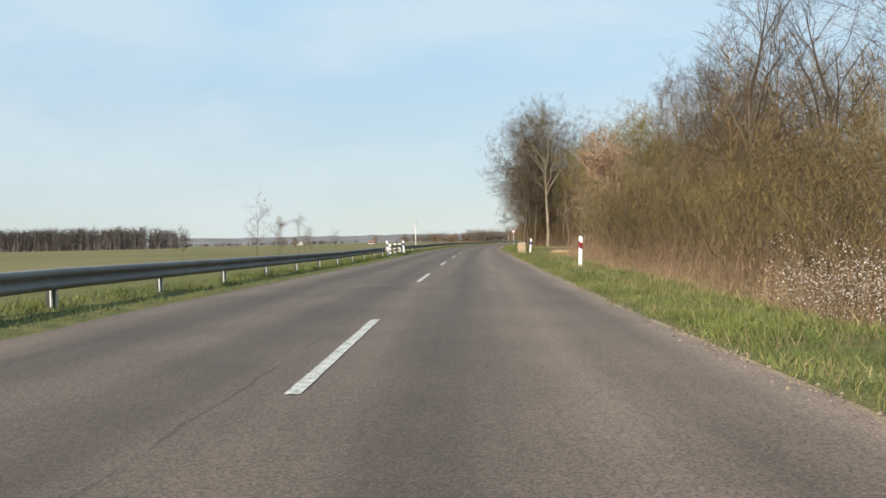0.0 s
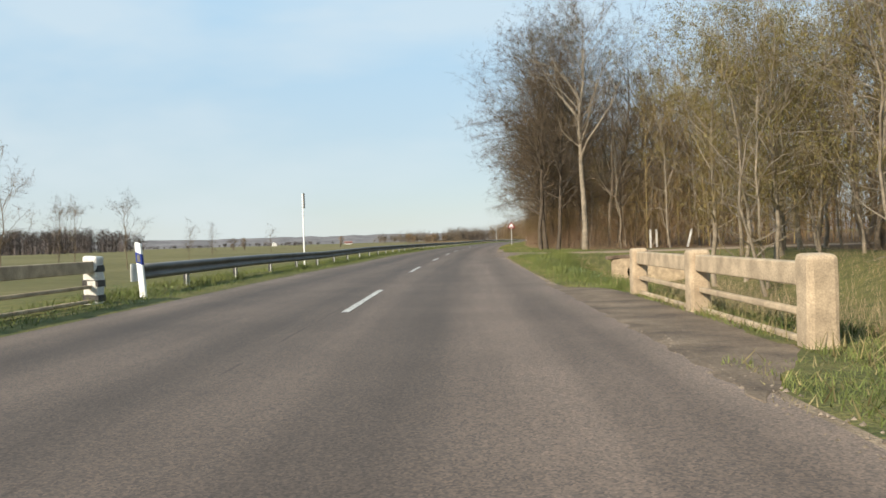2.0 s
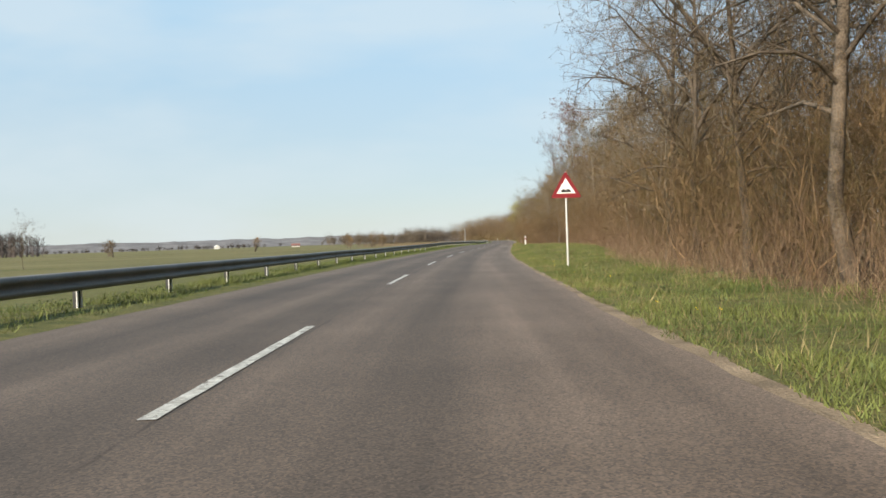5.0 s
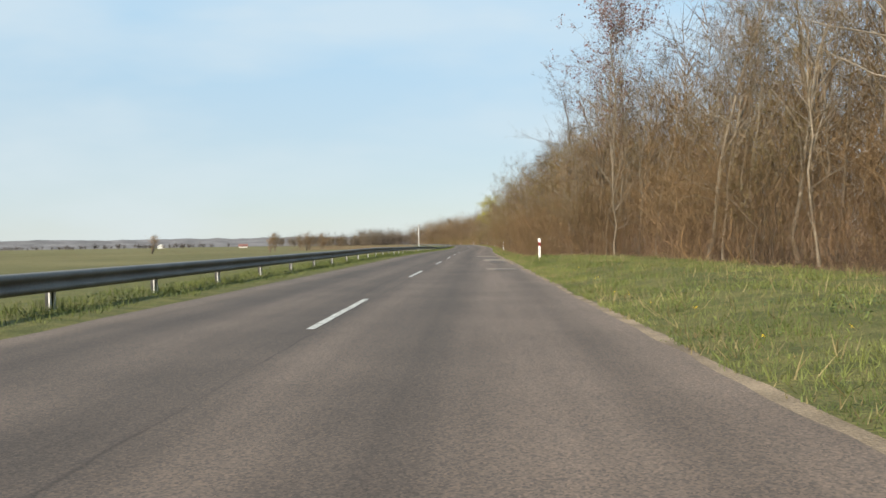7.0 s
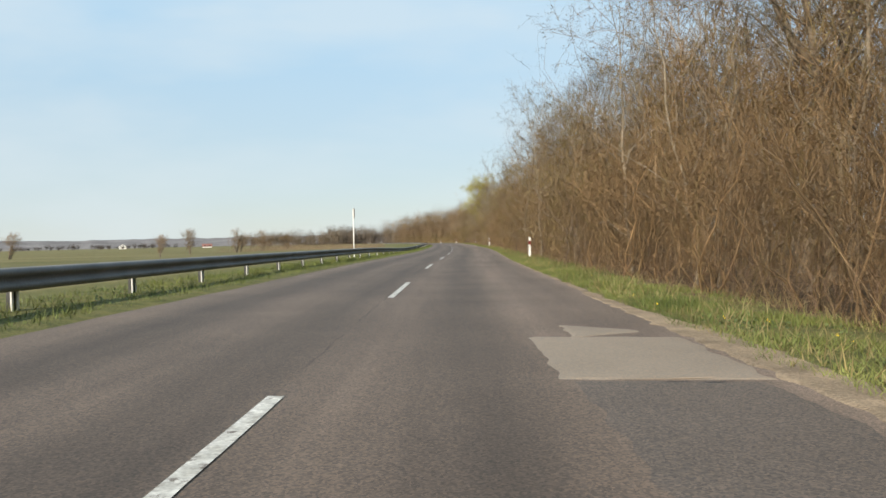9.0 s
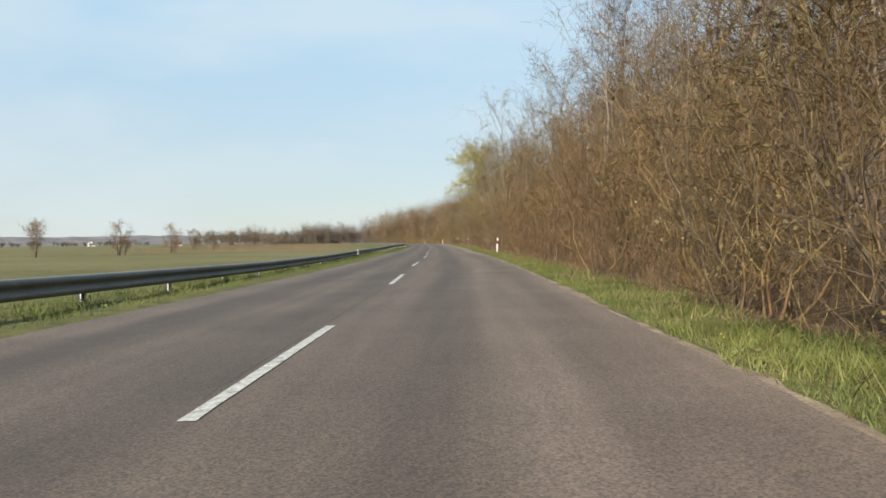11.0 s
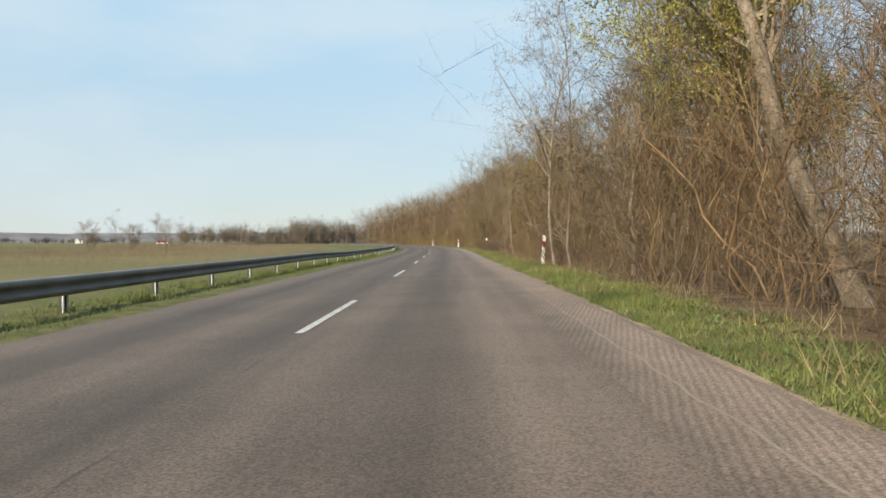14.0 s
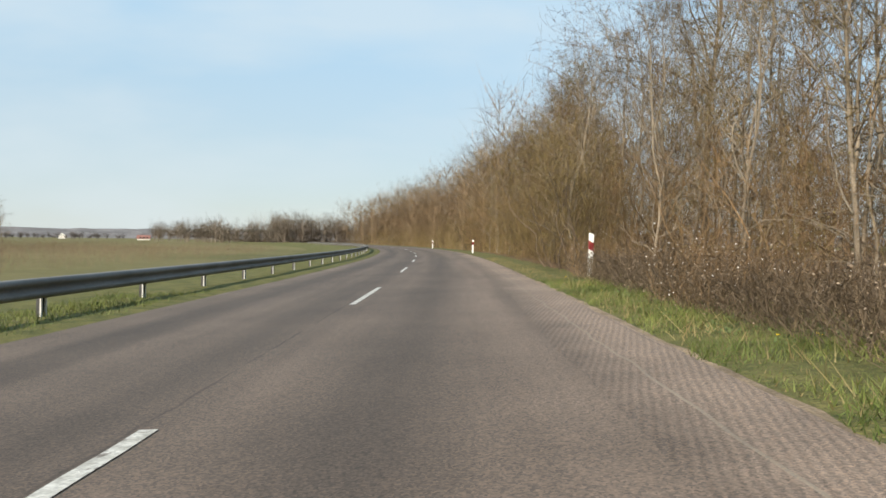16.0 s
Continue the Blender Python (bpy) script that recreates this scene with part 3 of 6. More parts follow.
# near-black zinc that paints the shade in the hollow of the rail posts
SHADED = material("shaded_zinc", (0.06, 0.06, 0.058), 0.8, vary=0.2, bump=0.05)
POSTZINC = material("zinc_post", (0.68, 0.67, 0.64), 0.5, metal=0.2, vary=0.12, scale=3, fine=30, bump=0.05)
guard_rail(-38, 56.6, -4.95, 0.60, -35.74, 4.36)
guard_rail(67.5, 343.0, -5.0, 0.60, 70.82, 4.26)
guard_rail(343.6, 640, -4.95, 0.62, 346.4, 4.37)


# ---- delineator posts ----
def delineator(colour, s, u, lean=0.0, label=""):
    thing = tagged(new("delineator_post"), label, "road marker", "delineator posts")
    bm = bmesh.new()
    box(bm, -0.06, 0.06, -0.045, 0.045, -0.15, 1.05, 0.02)
    for v in bm.verts:
        if v.co.z > 0.9:
            v.co.z += -0.12 * (v.co.x + 0.06) * 3
    part("post", bm, WHITE, thing)
    bm = bmesh.new()
    box(bm, -0.064, 0.064, -0.049, 0.049, 0.62, 0.84, 0.018)
    for v in bm.verts:
        v.co.z -= 0.5 * v.co.x
    part("reflector_band", bm, colour, thing, "dark band with reflector")
    bm = bmesh.new()
    box(bm, -0.03, 0.03, -0.056, -0.047, 0.66, 0.8, 0.006)
    part("reflector", bm, RED if colour is RED else ZINC, thing)
    thing.matrix_basis = stand(s, u) @ Matrix.Rotation(radians(lean), 4, "Y")
    return thing


for s_, u_, c_, lean_ in ((27.8, 4.75, RED, 2), (56.4, 4.75, BLUE, 5), (225.5, 4.76, RED, 0), (278.1, 4.48, RED, 1), (344.3, 4.37, RED, 4), (397.2, 4.6, RED, 3), (440.9, 4.7, RED, 2),
                          (486, 4.0, RED, 1), (535, 4.0, RED, 0)):
    delineator(c_, s_, u_, lean_, "white plastic roadside post with " + ("red" if c_ is RED else "blue") + " band")
for s_ in (55.6, 66.9):
    delineator(BLUE, s_, -4.6, -4, "white plastic roadside post with blue band leaning beside the bridge rail")


# ---- bridge rails ----
FADED = material("faded_black", (0.07, 0.065, 0.06), 0.85, vary=0.35, scale=8, fine=40, bump=0.3)


def bridge_rail(u, sink, painted):
    thing = tagged(new("bridge_rail"), "old concrete bridge railing" + (" with worn black and white stripes" if painted else " with chipped warm-grey posts"), "railing", "bridge railings")
    for k in range(3):
        bm = bmesh.new()
        box(bm, -0.13, 0.13, -0.15, 0.15, -0.4, 0.86, 0.045)
        bmesh.ops.subdivide_edges(bm, edges=[e for e in bm.edges if e.calc_length() > 0.5], cuts=6)
        for v in bm.verts:
            v.co += noise.noise_vector(v.co * 4 + Vector((k * 3.1, u, 0))) * 0.016
        p = part("post", bm, OLDPAINT if painted else CONCRETE, thing)
        p.matrix_basis = stand(57.9 + 3.6 * k, u, 0.0, sink)
        for b in range(3 if painted else 0):
            bm = bmesh.new()
            box(bm, -0.134, 0.134, -0.153, 0.153, 0.10 + 0.25 * b, 0.21 + 0.25 * b)
            for v in bm.verts:
                v.co.z += 0.45 * (-v.co.x) * (1 if k == 0 else 0.15)
                if v.co.z > 0.7:
                    v.co.y *= 0.82
            q = part("stripe", bm, FADED, thing, "faded black stripe")
            q.matrix_basis = stand(57.9 + 3.6 * k, u, 0.0, sink)
    for z0, z1, w in ((0.58, 0.78, 0.07), (0.32, 0.38, 0.035), (0.08, 0.14, 0.035)):
        for k in range(2):
            bm = bmesh.new()
            box(bm, -w, w, 0.14, 3.46, z0, z1, 0.015)
            p = part("rail", bm, CONCRETE, thing)
            p.matrix_basis = stand(57.9 + 3.6 * k, u, 0.0, sink)
    return thing


bridge_rail(4.43, -0.08, False)
bridge_rail(-4.75, -0.05, True)


# ---- trees ----
def unit(v):
    return v / (np.linalg.norm(v) + 1e-9)


def grow(rng, tall, girth, limbs, subs, twigs, spread=0.35, first=0.3, lean=0.05, twig_len=0.8, up=0.5, stems=1, twig_r=0.006, curl=0.1, lift=0.25, fine=2, crook=0.026, fork=0.0):
    """Trunk and limbs in one pile, shoots in another, and the shoots' tips."""
    wood, shoots, tips = Pile(), Pile(), []
    for st in range(stems):
        k = 9
        drift = rng.normal(0, lean, 2) + (rng.normal(0, 0.2, 2) if stems > 1 else 0)
        base = np.array([*(rng.normal(0, 0.2, 2) * (stems > 1)), -0.3])
        hh = tall * (rng.uniform(0.62, 0.95) if stems > 1 else 0.92)
        t = np.linspace(0, 1, k)
        wig = np.cumsum(rng.normal(0, crook * hh / 2, (k, 2)), 0) * (t > 0.1)[:, None]
        pts = np.stack([base[0] + drift[0] * hh * t ** 1.3 + wig[:, 0], base[1] + drift[1] * hh * t ** 1.3 + wig[:, 1], base[2] + hh * t], 1)
        rad = girth * (1 - t) ** 0.8 + 0.006
        rad[0] *= 1.25
        wood.tube(pts, rad, 7 if girth > 0.1 else 5)
        P0, P1, SUB = [], [], []
        for q_ in range(limbs):
            f = first + (0.99 - first) * rng.random() ** 0.85
            o = np.array([np.interp(f, t, pts[:, c]) for c in range(3)])
            w = rng.uniform(0, 2 * np.pi)
            g = (f - first) / (1 - first)
            ln = hh * spread * (0.42 + 0.62 * math.sin(math.pi * min(1, g * 0.85 + 0.1))) * rng.uniform(0.55, 1.1) + 0.2
            steep = up * rng.uniform(0.5, 1.8) + 1.2 * g * g
            if q_ < fork:
                f, steep, ln = rng.uniform(0.3, 0.5), 2.4, hh * 0.42
                o = np.array([np.interp(f, t, pts[:, c]) for c in range(3)])
            d = unit(np.array([math.cos(w), math.sin(w), steep]))
            q = [o]
            for j in range(5):
                d = unit(d + rng.normal(0, 0.2, 3) + [0, 0, curl * (1.6 - 0.55 * j if curl > 0 else 0.4 + 0.5 * j)])
                q.append(q[-1] + d * ln / 5)
            q = np.array(q)
            r0 = max(0.009, np.interp(f, t, rad) * (0.85 if q_ < fork else 0.42))
            if stems > 1:
                wood.spikes(q[[0, 2]], q[[3, 5]], np.array([r0, r0 * 0.6]))
            else:
                wood.tube(q, r0 * np.linspace(1, 0.0, 6) ** 0.8 + 0.004, 4 if r0 > 0.04 else 3)
            for _ in range(subs):
                h = rng.uniform(0.15, 1.0) ** 0.8
                o2 = np.array([np.interp(h * 5, range(6), q[:, c]) for c in range(3)])
                d2 = unit(unit(q[-1] - q[0]) * 0.6 + rng.normal(0, 0.6, 3) + [0, 0, lift])
                l2 = ln * rng.uniform(0.2, 0.42) + 0.25
                e2 = o2 + d2 * l2
                SUB.append((o2, e2, max(0.005, r0 * 0.3)))
                s0 = o2 + (e2 - o2) * (0.1 + 0.9 * rng.random(twigs))[:, None]
                dd = d2 * 0.45 + rng.normal(0, 0.65, (twigs, 3)) + [0, 0, lift * 0.8]
                dd /= np.linalg.norm(dd, axis=1)[:, None]
                P0.append(s0)
                P1.append(s0 + dd * (twig_len * rng.uniform(0.35, 1.0, twigs))[:, None])
        wood.spikes(np.array([x[0] for x in SUB]), np.array([x[1] for x in SUB]), np.array([x[2] for x in SUB]))
        p0, p1 = np.concatenate(P0), np.concatenate(P1)
        shoots.shoots(p0, p1, twig_r)
        if fine:
            k2 = np.repeat(np.arange(len(p0)), fine)
            a0 = p0[k2] + (p1[k2] - p0[k2]) * rng.uniform(0.25, 0.95, len(k2))[:, None]
            dd = (p1[k2] - p0[k2]) * 0.5 + rng.normal(0, 0.4, (len(k2), 3)) * twig_len + [0, 0, lift * 0.5 * twig_len]
            dd /= np.linalg.norm(dd, axis=1)[:, None]
            a1 = a0 + dd * (twig_len * rng.uniform(0.2, 0.55, len(k2)))[:, None]
            shoots.shoots(a0, a1, twig_r * 0.75)
            tips.append(a1)
        tips.append(np.concatenate([p0 * (1 - a) + p1 * a for a in (0.45, 0.75, 1.0)]))
    return wood, shoots, np.concatenate(tips)


def tree(name, label, category, seed, bark, twig, leaf=None, leaf_n=0, leaf_size=0.06, droop=0.0, leaf_name="leaves", group="trees of the wood", **how):
    rng = np.random.default_rng(seed)
    wood, shoots, tips = grow(rng, **how)
    thing = tagged(new(name), label, category, group)
    link("trunk", wood.mesh("trunk", bark, True), thing)
    tagged(link("crown", shoots.mesh("crown", twig), thing), kind="stuff")
    if leaf is not None:
        pile = Pile()
        pick = tips[rng.integers(0, len(tips), leaf_n)] + rng.normal(0, 0.08, (leaf_n, 3))
        pile.flakes(pick, leaf_size, rng, droop)
        tagged(link(leaf_name, pile.mesh(leaf_name, leaf), thing), kind="stuff")
    return thing


def variants(n, **kw):
    seed = kw.pop("seed")
    return [tree(seed=seed + i, **kw) for i in range(n)]


placed = set()


def plant(kinds, rng, s, u, size=1.0):
    """One of the kinds at that place: the first time the tree itself, then copies."""
    k = kinds[int(rng.integers(len(kinds)))]
    m = stand(s, u, rng.uniform(0, 6.28)) @ Matrix.Rotation(rng.normal(0, 0.06), 4, "X")
    if k.name in placed:
        o = copy_thing(k, m)
    else:
        placed.add(k.name)
        k.matrix_basis = m
        o = k
    sc = size * rng.uniform(0.88, 1.12)
    o.scale = (sc, sc, sc)
    return o



rng = np.random.default_rng(7)
TALL = variants(4, name="tall_tree", label="tall bare deciduous tree with grey-brown bark in the wood", category="tree", seed=10, bark=BARK, twig=TWIG_GREY,
                tall=15.0, girth=0.15, limbs=28, subs=8, twigs=8, spread=0.34, first=0.25, lean=0.04, twig_len=0.8, up=0.8, twig_r=0.0075, lift=0.15, crook=0.022, fork=2, fine=1)
WIDE = variants(3, name="spreading_tree", label="big dark bare tree with spreading crooked limbs above the bushes", category="tree", seed=20, bark=DARKBARK, twig=TWIG_DARK,
                tall=14.0, girth=0.17, limbs=26, subs=10, twigs=8, spread=0.42, first=0.25, twig_len=0.8, up=0.8, twig_r=0.0065, lift=0.15, fork=3, lean=0.06)
MID = variants(6, name="young_tree", label="slender crooked young tree with pale bark and brown twigs", category="tree", seed=30, bark=PALEBARK, twig=TWIG,
               tall=9.6, girth=0.055, limbs=24, subs=6, twigs=9, spread=0.38, first=0.1, lean=0.09, twig_len=0.62, up=0.28, twig_r=0.0052, lift=0.03, crook=0.028, fork=1, fine=1)
BUDDING = variants(4, name="budding_tree", label="young tree in yellow-green bud with thin pale branches", category="tree", seed=50, bark=PALEBARK, twig=TWIG_OLIVE, leaf=BUD, leaf_n=1500, leaf_size=0.045, leaf_name="bud_haze",
                   tall=9.4, girth=0.06, limbs=22, subs=6, twigs=8, spread=0.38, first=0.12, lean=0.1, twig_len=0.6, up=0.3, twig_r=0.0055, lift=0.05, crook=0.03, fork=1, fine=1)
SHRUB = variants(5, name="shrub", label="bare brown shrub with many thin crooked stems", category="shrub", seed=70, bark=TWIG, twig=TWIG, group="shrubs of the wood's edge",
                 tall=4.6, girth=0.02, limbs=9, subs=5, twigs=6, spread=0.5, first=0.06, lean=0.18, twig_len=0.5, up=0.25, stems=6, twig_r=0.0042, lift=0.02, crook=0.08, fine=1)
OLIVE_SHRUB = variants(4, name="bush", label="dense round olive-brown bush coming into bud", category="shrub", seed=90, bark=TWIG_DARK, twig=TWIG_OLIVE, leaf=BUD, leaf_n=1400, leaf_size=0.045, leaf_name="bud_haze",
                       group="shrubs of the wood's edge", tall=4.4, girth=0.026, limbs=10, subs=5, twigs=7, spread=0.55, first=0.06, lean=0.22, twig_len=0.5, up=0.25, stems=7, twig_r=0.0045, lift=0.05, crook=0.07, fine=1)
LEANER = variants(4, name="leaning_tree", label="thin pale-barked tree leaning out with long level boughs", category="tree", seed=110, bark=PALEBARK, twig=TWIG_OLIVE,
                  tall=10.5, girth=0.085, limbs=15, subs=6, twigs=8, spread=0.42, first=0.28, lean=0.13, twig_len=0.6, up=0.15, twig_r=0.0055, lift=0.0, crook=0.03, fork=1, fine=1)


def wood_rows():
    for row, (du, gap) in enumerate(((0.7, 2.6), (3.0, 3.2), (6.5, 4.6))):
        s = 5.0
        while s < 510:
            s += gap * rng.uniform(0.55, 1.45) * (0.85 if s > 235 and row < 2 else 0.75 if s > 165 and row < 2 else 1)
            u = float(np.interp(s, EDGE_AT, EDGE)) + du + rng.uniform(-0.5, 1.3)
            if 86 < s < 112 and u < 22 or 112 <= s < 124 and row < 2:
                continue
            if row == 2 and (345 < s < 385 or 425 < s < 440) and rng.random() < 0.5:
                continue
            if 374 < s < 389 and row < 2 and rng.random() < 0.75:
                continue
            r = rng.random()
            if s < 58:
                plant(OLIVE_SHRUB if row < 2 or r < 0.25 else WIDE, rng, s, u + (0.8 if row == 0 else 1.5), 0.72 + 0.3 * row if row < 2 else 1.0 if r < 0.25 else 0.95)
                continue
            low = OLIVE_SHRUB if rng.random() < 0.3 else SHRUB
            if row == 0:
                plant(low if r < 0.62 else MID if r < 0.9 else BUDDING, rng, s, u, 0.72 if 396 < s < 442 else 0.85)
            elif row == 1:
                plant(MID if r < 0.36 else LEANER if r < 0.5 else BUDDING if r < 0.78 else low if r < 0.82 or s > 165 else TALL, rng, s, u, 0.97 if s > 445 else 0.76 if s > 396 else 0.92 if s > 235 else 0.95)
            else:
                share = 0.1 if 345 < s < 385 or s > 425 else 0.3 if 165 < s < 236 else 0.5
                plant(TALL if r < share else MID if r < 0.85 else BUDDING, rng, s, u, 0.88 if 345 < s < 385 or 425 < s < 445 else 1.05 if s > 445 else 0.8 if s > 396 else 0.88 if 165 < s < 236 else 0.98)


wood_rows()


for s_, u_ in ((423.5, 7.6), (426.0, 8.6), (428.5, 7.4), (430.5, 8.8), (433.0, 7.5), (435.5, 8.4), (437.5, 7.3), (440.0, 8.2), (425, 11), (429, 11.5), (434, 11), (438, 11.5), (444, 9.5), (448, 9), (453, 9.4)):
    plant(MID if s_ % 1 else BUDDING, rng, s_, u_, 0.92)


# pale trunks that lean out at the wood's edge
for s_, du_ in ((199, 1.0), (206, 1.5), (213, 0.8), (351, 0.7), (355, 1.2), (358.5, 0.6), (363, 1.0), (367, 0.7), (371, 1.3), (375, 0.8)):
    plant(LEANER, rng, s_, float(np.interp(s_, EDGE_AT, EDGE)) + du_, 0.95)


def single(kind, s, u, size=1.0, turn=0.0, lean_x=0.0, lean_y=0.0):
    """Stands a tree of its own at a place."""
    kind.matrix_basis = stand(s, u, turn) @ Matrix.Rotation(lean_x, 4, "X") @ Matrix.Rotation(lean_y, 4, "Y")
    kind.scale = (size, size, size)
    return kind


# the grove beyond the track
single(tree("grove_tree", "large bare tree with pale straight trunk forking high", "tree", 201, PALEBARK, TWIG_GREY, BUD, 2200, 0.05, 0.3, "bud_haze", "grove trees",
            tall=18.5, girth=0.23, limbs=28, subs=9, twigs=9, spread=0.36, first=0.4, lean=0.01, twig_len=0.8, up=0.8, twig_r=0.0075, curl=0.05, lift=0.0, fork=3, crook=0.015), 113.8, 9.6, 1.0, 1.0)
grove = variants(3, name="grove_tree", label="large bare tree with dark trunk and wide drooping twigs", category="tree", group="grove trees", seed=210, bark=GROVEBARK, twig=TWIG_GREY, leaf=BUD, leaf_n=3200, leaf_size=0.05, leaf_name="bud_haze",
                 tall=18.0, girth=0.17, limbs=40, subs=11, twigs=9, spread=0.46, first=0.2, lean=0.02, twig_len=0.9, up=0.6, twig_r=0.0085, curl=-0.07, lift=-0.1, fork=3, crook=0.014)
for s_, u_ in ((117.3, 7.9), (119.6, 6.7), (121.0, 7.2), (127.5, 8.2), (129.5, 9.5), (124.2, 10.5), (134.0, 8.6), (118.0, 12.5), (140, 9.0)):
    plant(grove, rng, s_, u_, 0.98)
for s_, u_, z_ in ((126.0, 7.4, 0.85), (131.5, 7.6, 0.8), (137.0, 7.6, 0.8), (143.5, 7.8, 0.75), (149.0, 7.8, 0.7), (155.0, 8.2, 0.66), (161.0, 8.8, 0.66)):
    plant(grove, rng, s_, u_, z_)
for s_, u_ in ((79.8, 11.6), (82.5, 12.6), (76.0, 14.0), (85.0, 15.5), (89, 17), (92, 16.5), (72.0, 14.5), (69.0, 12.0)):
    plant(BUDDING, rng, s_, u_, 1.05)
for k in range(46):
    s_ = rng.uniform(62, 124)
    u_ = rng.uniform(15.5, 30) if s_ < 108 else rng.uniform(11, 26)
    r_ = rng.random()
    if not 97 < s_ < 109 or u_ > 26:
        plant(TALL if r_ < 0.4 else BUDDING if r_ < 0.75 else MID, rng, s_, u_, 1.0)
CLEARING = variants(2, name="budding_tree", label="crooked tree hazed with yellow-green buds beside the ditch", category="tree", seed=260, bark=PALEBARK, twig=TWIG_OLIVE, leaf=LEAF_OLIVE, leaf_n=7000, leaf_size=0.06, leaf_name="bud_haze",
                    tall=11.0, girth=0.11, limbs=20, subs=6, twigs=13, spread=0.46, first=0.25, lean=0.08, twig_len=0.8, up=0.5, twig_r=0.007, curl=0.03, lift=0.1)
for s_, u_ in ((87.4, 12.0), (86.4, 13.0), (93.5, 15.0), (83.5, 13.4), (88.5, 15.2), (80.0, 15.8), (92.5, 17.5), (75.5, 16.5), (96.0, 20.0), (70.0, 15.0)):
    plant(CLEARING, rng, s_, u_, 1.0)
# ash keeping its withered seed bunches, beside the brook
single(tree("ash_tree", "spreading tree hung with withered peach-coloured seed bunches", "tree", 231, PALEBARK, TWIG, LEAF_PEACH, 8000, 0.075, 2.2, "foliage", "",
            tall=7.3, girth=0.10, limbs=22, subs=6, twigs=7, spread=0.48, first=0.2, lean=0.05, twig_len=0.7, up=0.6, twig_r=0.008), 60.5, 10.6, 1.0, 0.5)
single(tree("ash_tree", "leaning tree hung with withered peach-coloured seed bunches", "tree", 236, PALEBARK, TWIG, LEAF_PEACH, 5000, 0.075, 2.2, "foliage", "",
            tall=6.6, girth=0.085, limbs=18, subs=6, twigs=7, spread=0.45, first=0.25, lean=0.05, twig_len=0.7, up=0.6, twig_r=0.008), 54.5, 9.4, 1.0, 2.5)
# tall pair with dark bud clusters
PALE_LEAF = islands(material("pale_dead_leaf", (0.24, 0.185, 0.135), 0.9, vary=0.2, scale=0.5, fine=4, bump=0), 0.4)
REED = islands(material("reed", (0.18, 0.132, 0.08), 0.9, vary=0.25, scale=0.6, fine=4, bump=0), 0.35)
DARKBUD = islands(material("dark_bud", (0.20, 0.11, 0.10), 0.85, vary=0.2, scale=0.5, fine=4, bump=0), 0.3)
for s_, u_, k_ in ((240.0, 10.8, 241), (244.5, 12.5, 242)):
    single(tree("tall_tree", "tall slim tree with dark reddish bud clusters at its tips", "tree", k_, PALEBARK, TWIG_GREY, DARKBUD, 1500, 0.16, 0.0, "bud_haze",
                tall=17.6, girth=0.15, limbs=20, subs=6, twigs=8, spread=0.36, first=0.35, lean=0.01, twig_len=0.8, up=1.3, twig_r=0.009), s_, u_, 1.0, k_ * 1.0)
# willow leaning over the verge
single(tree("willow_tree", "leaning willow in fresh yellow-green leaf", "tree", 251, BARK, TWIG_OLIVE, LEAF_GREEN, 50000, 0.06, 0.8, "foliage", "",
            tall=13.0, girth=0.2, limbs=30, subs=8, twigs=8, spread=0.42, first=0.3, lean=0.02, twig_len=1.0, up=0.6, twig_r=0.007), 385.0, 9.0, 0.84, 0.0, 0.10, -0.28)
single(tree("willow_tree", "thick leaning willow trunk with sparse yellow-green leaf", "tree", 252, PALEBARK, TWIG_OLIVE, LEAF_GREEN, 52000, 0.055, 0.5, "foliage", "",
            tall=12.5, girth=0.26, limbs=22, subs=6, twigs=9, spread=0.40, first=0.4, lean=0.02, twig_len=0.9, up=0.7, twig_r=0.007), 382.0, 8.3, 0.86, 0.0, 0.05, -0.36)


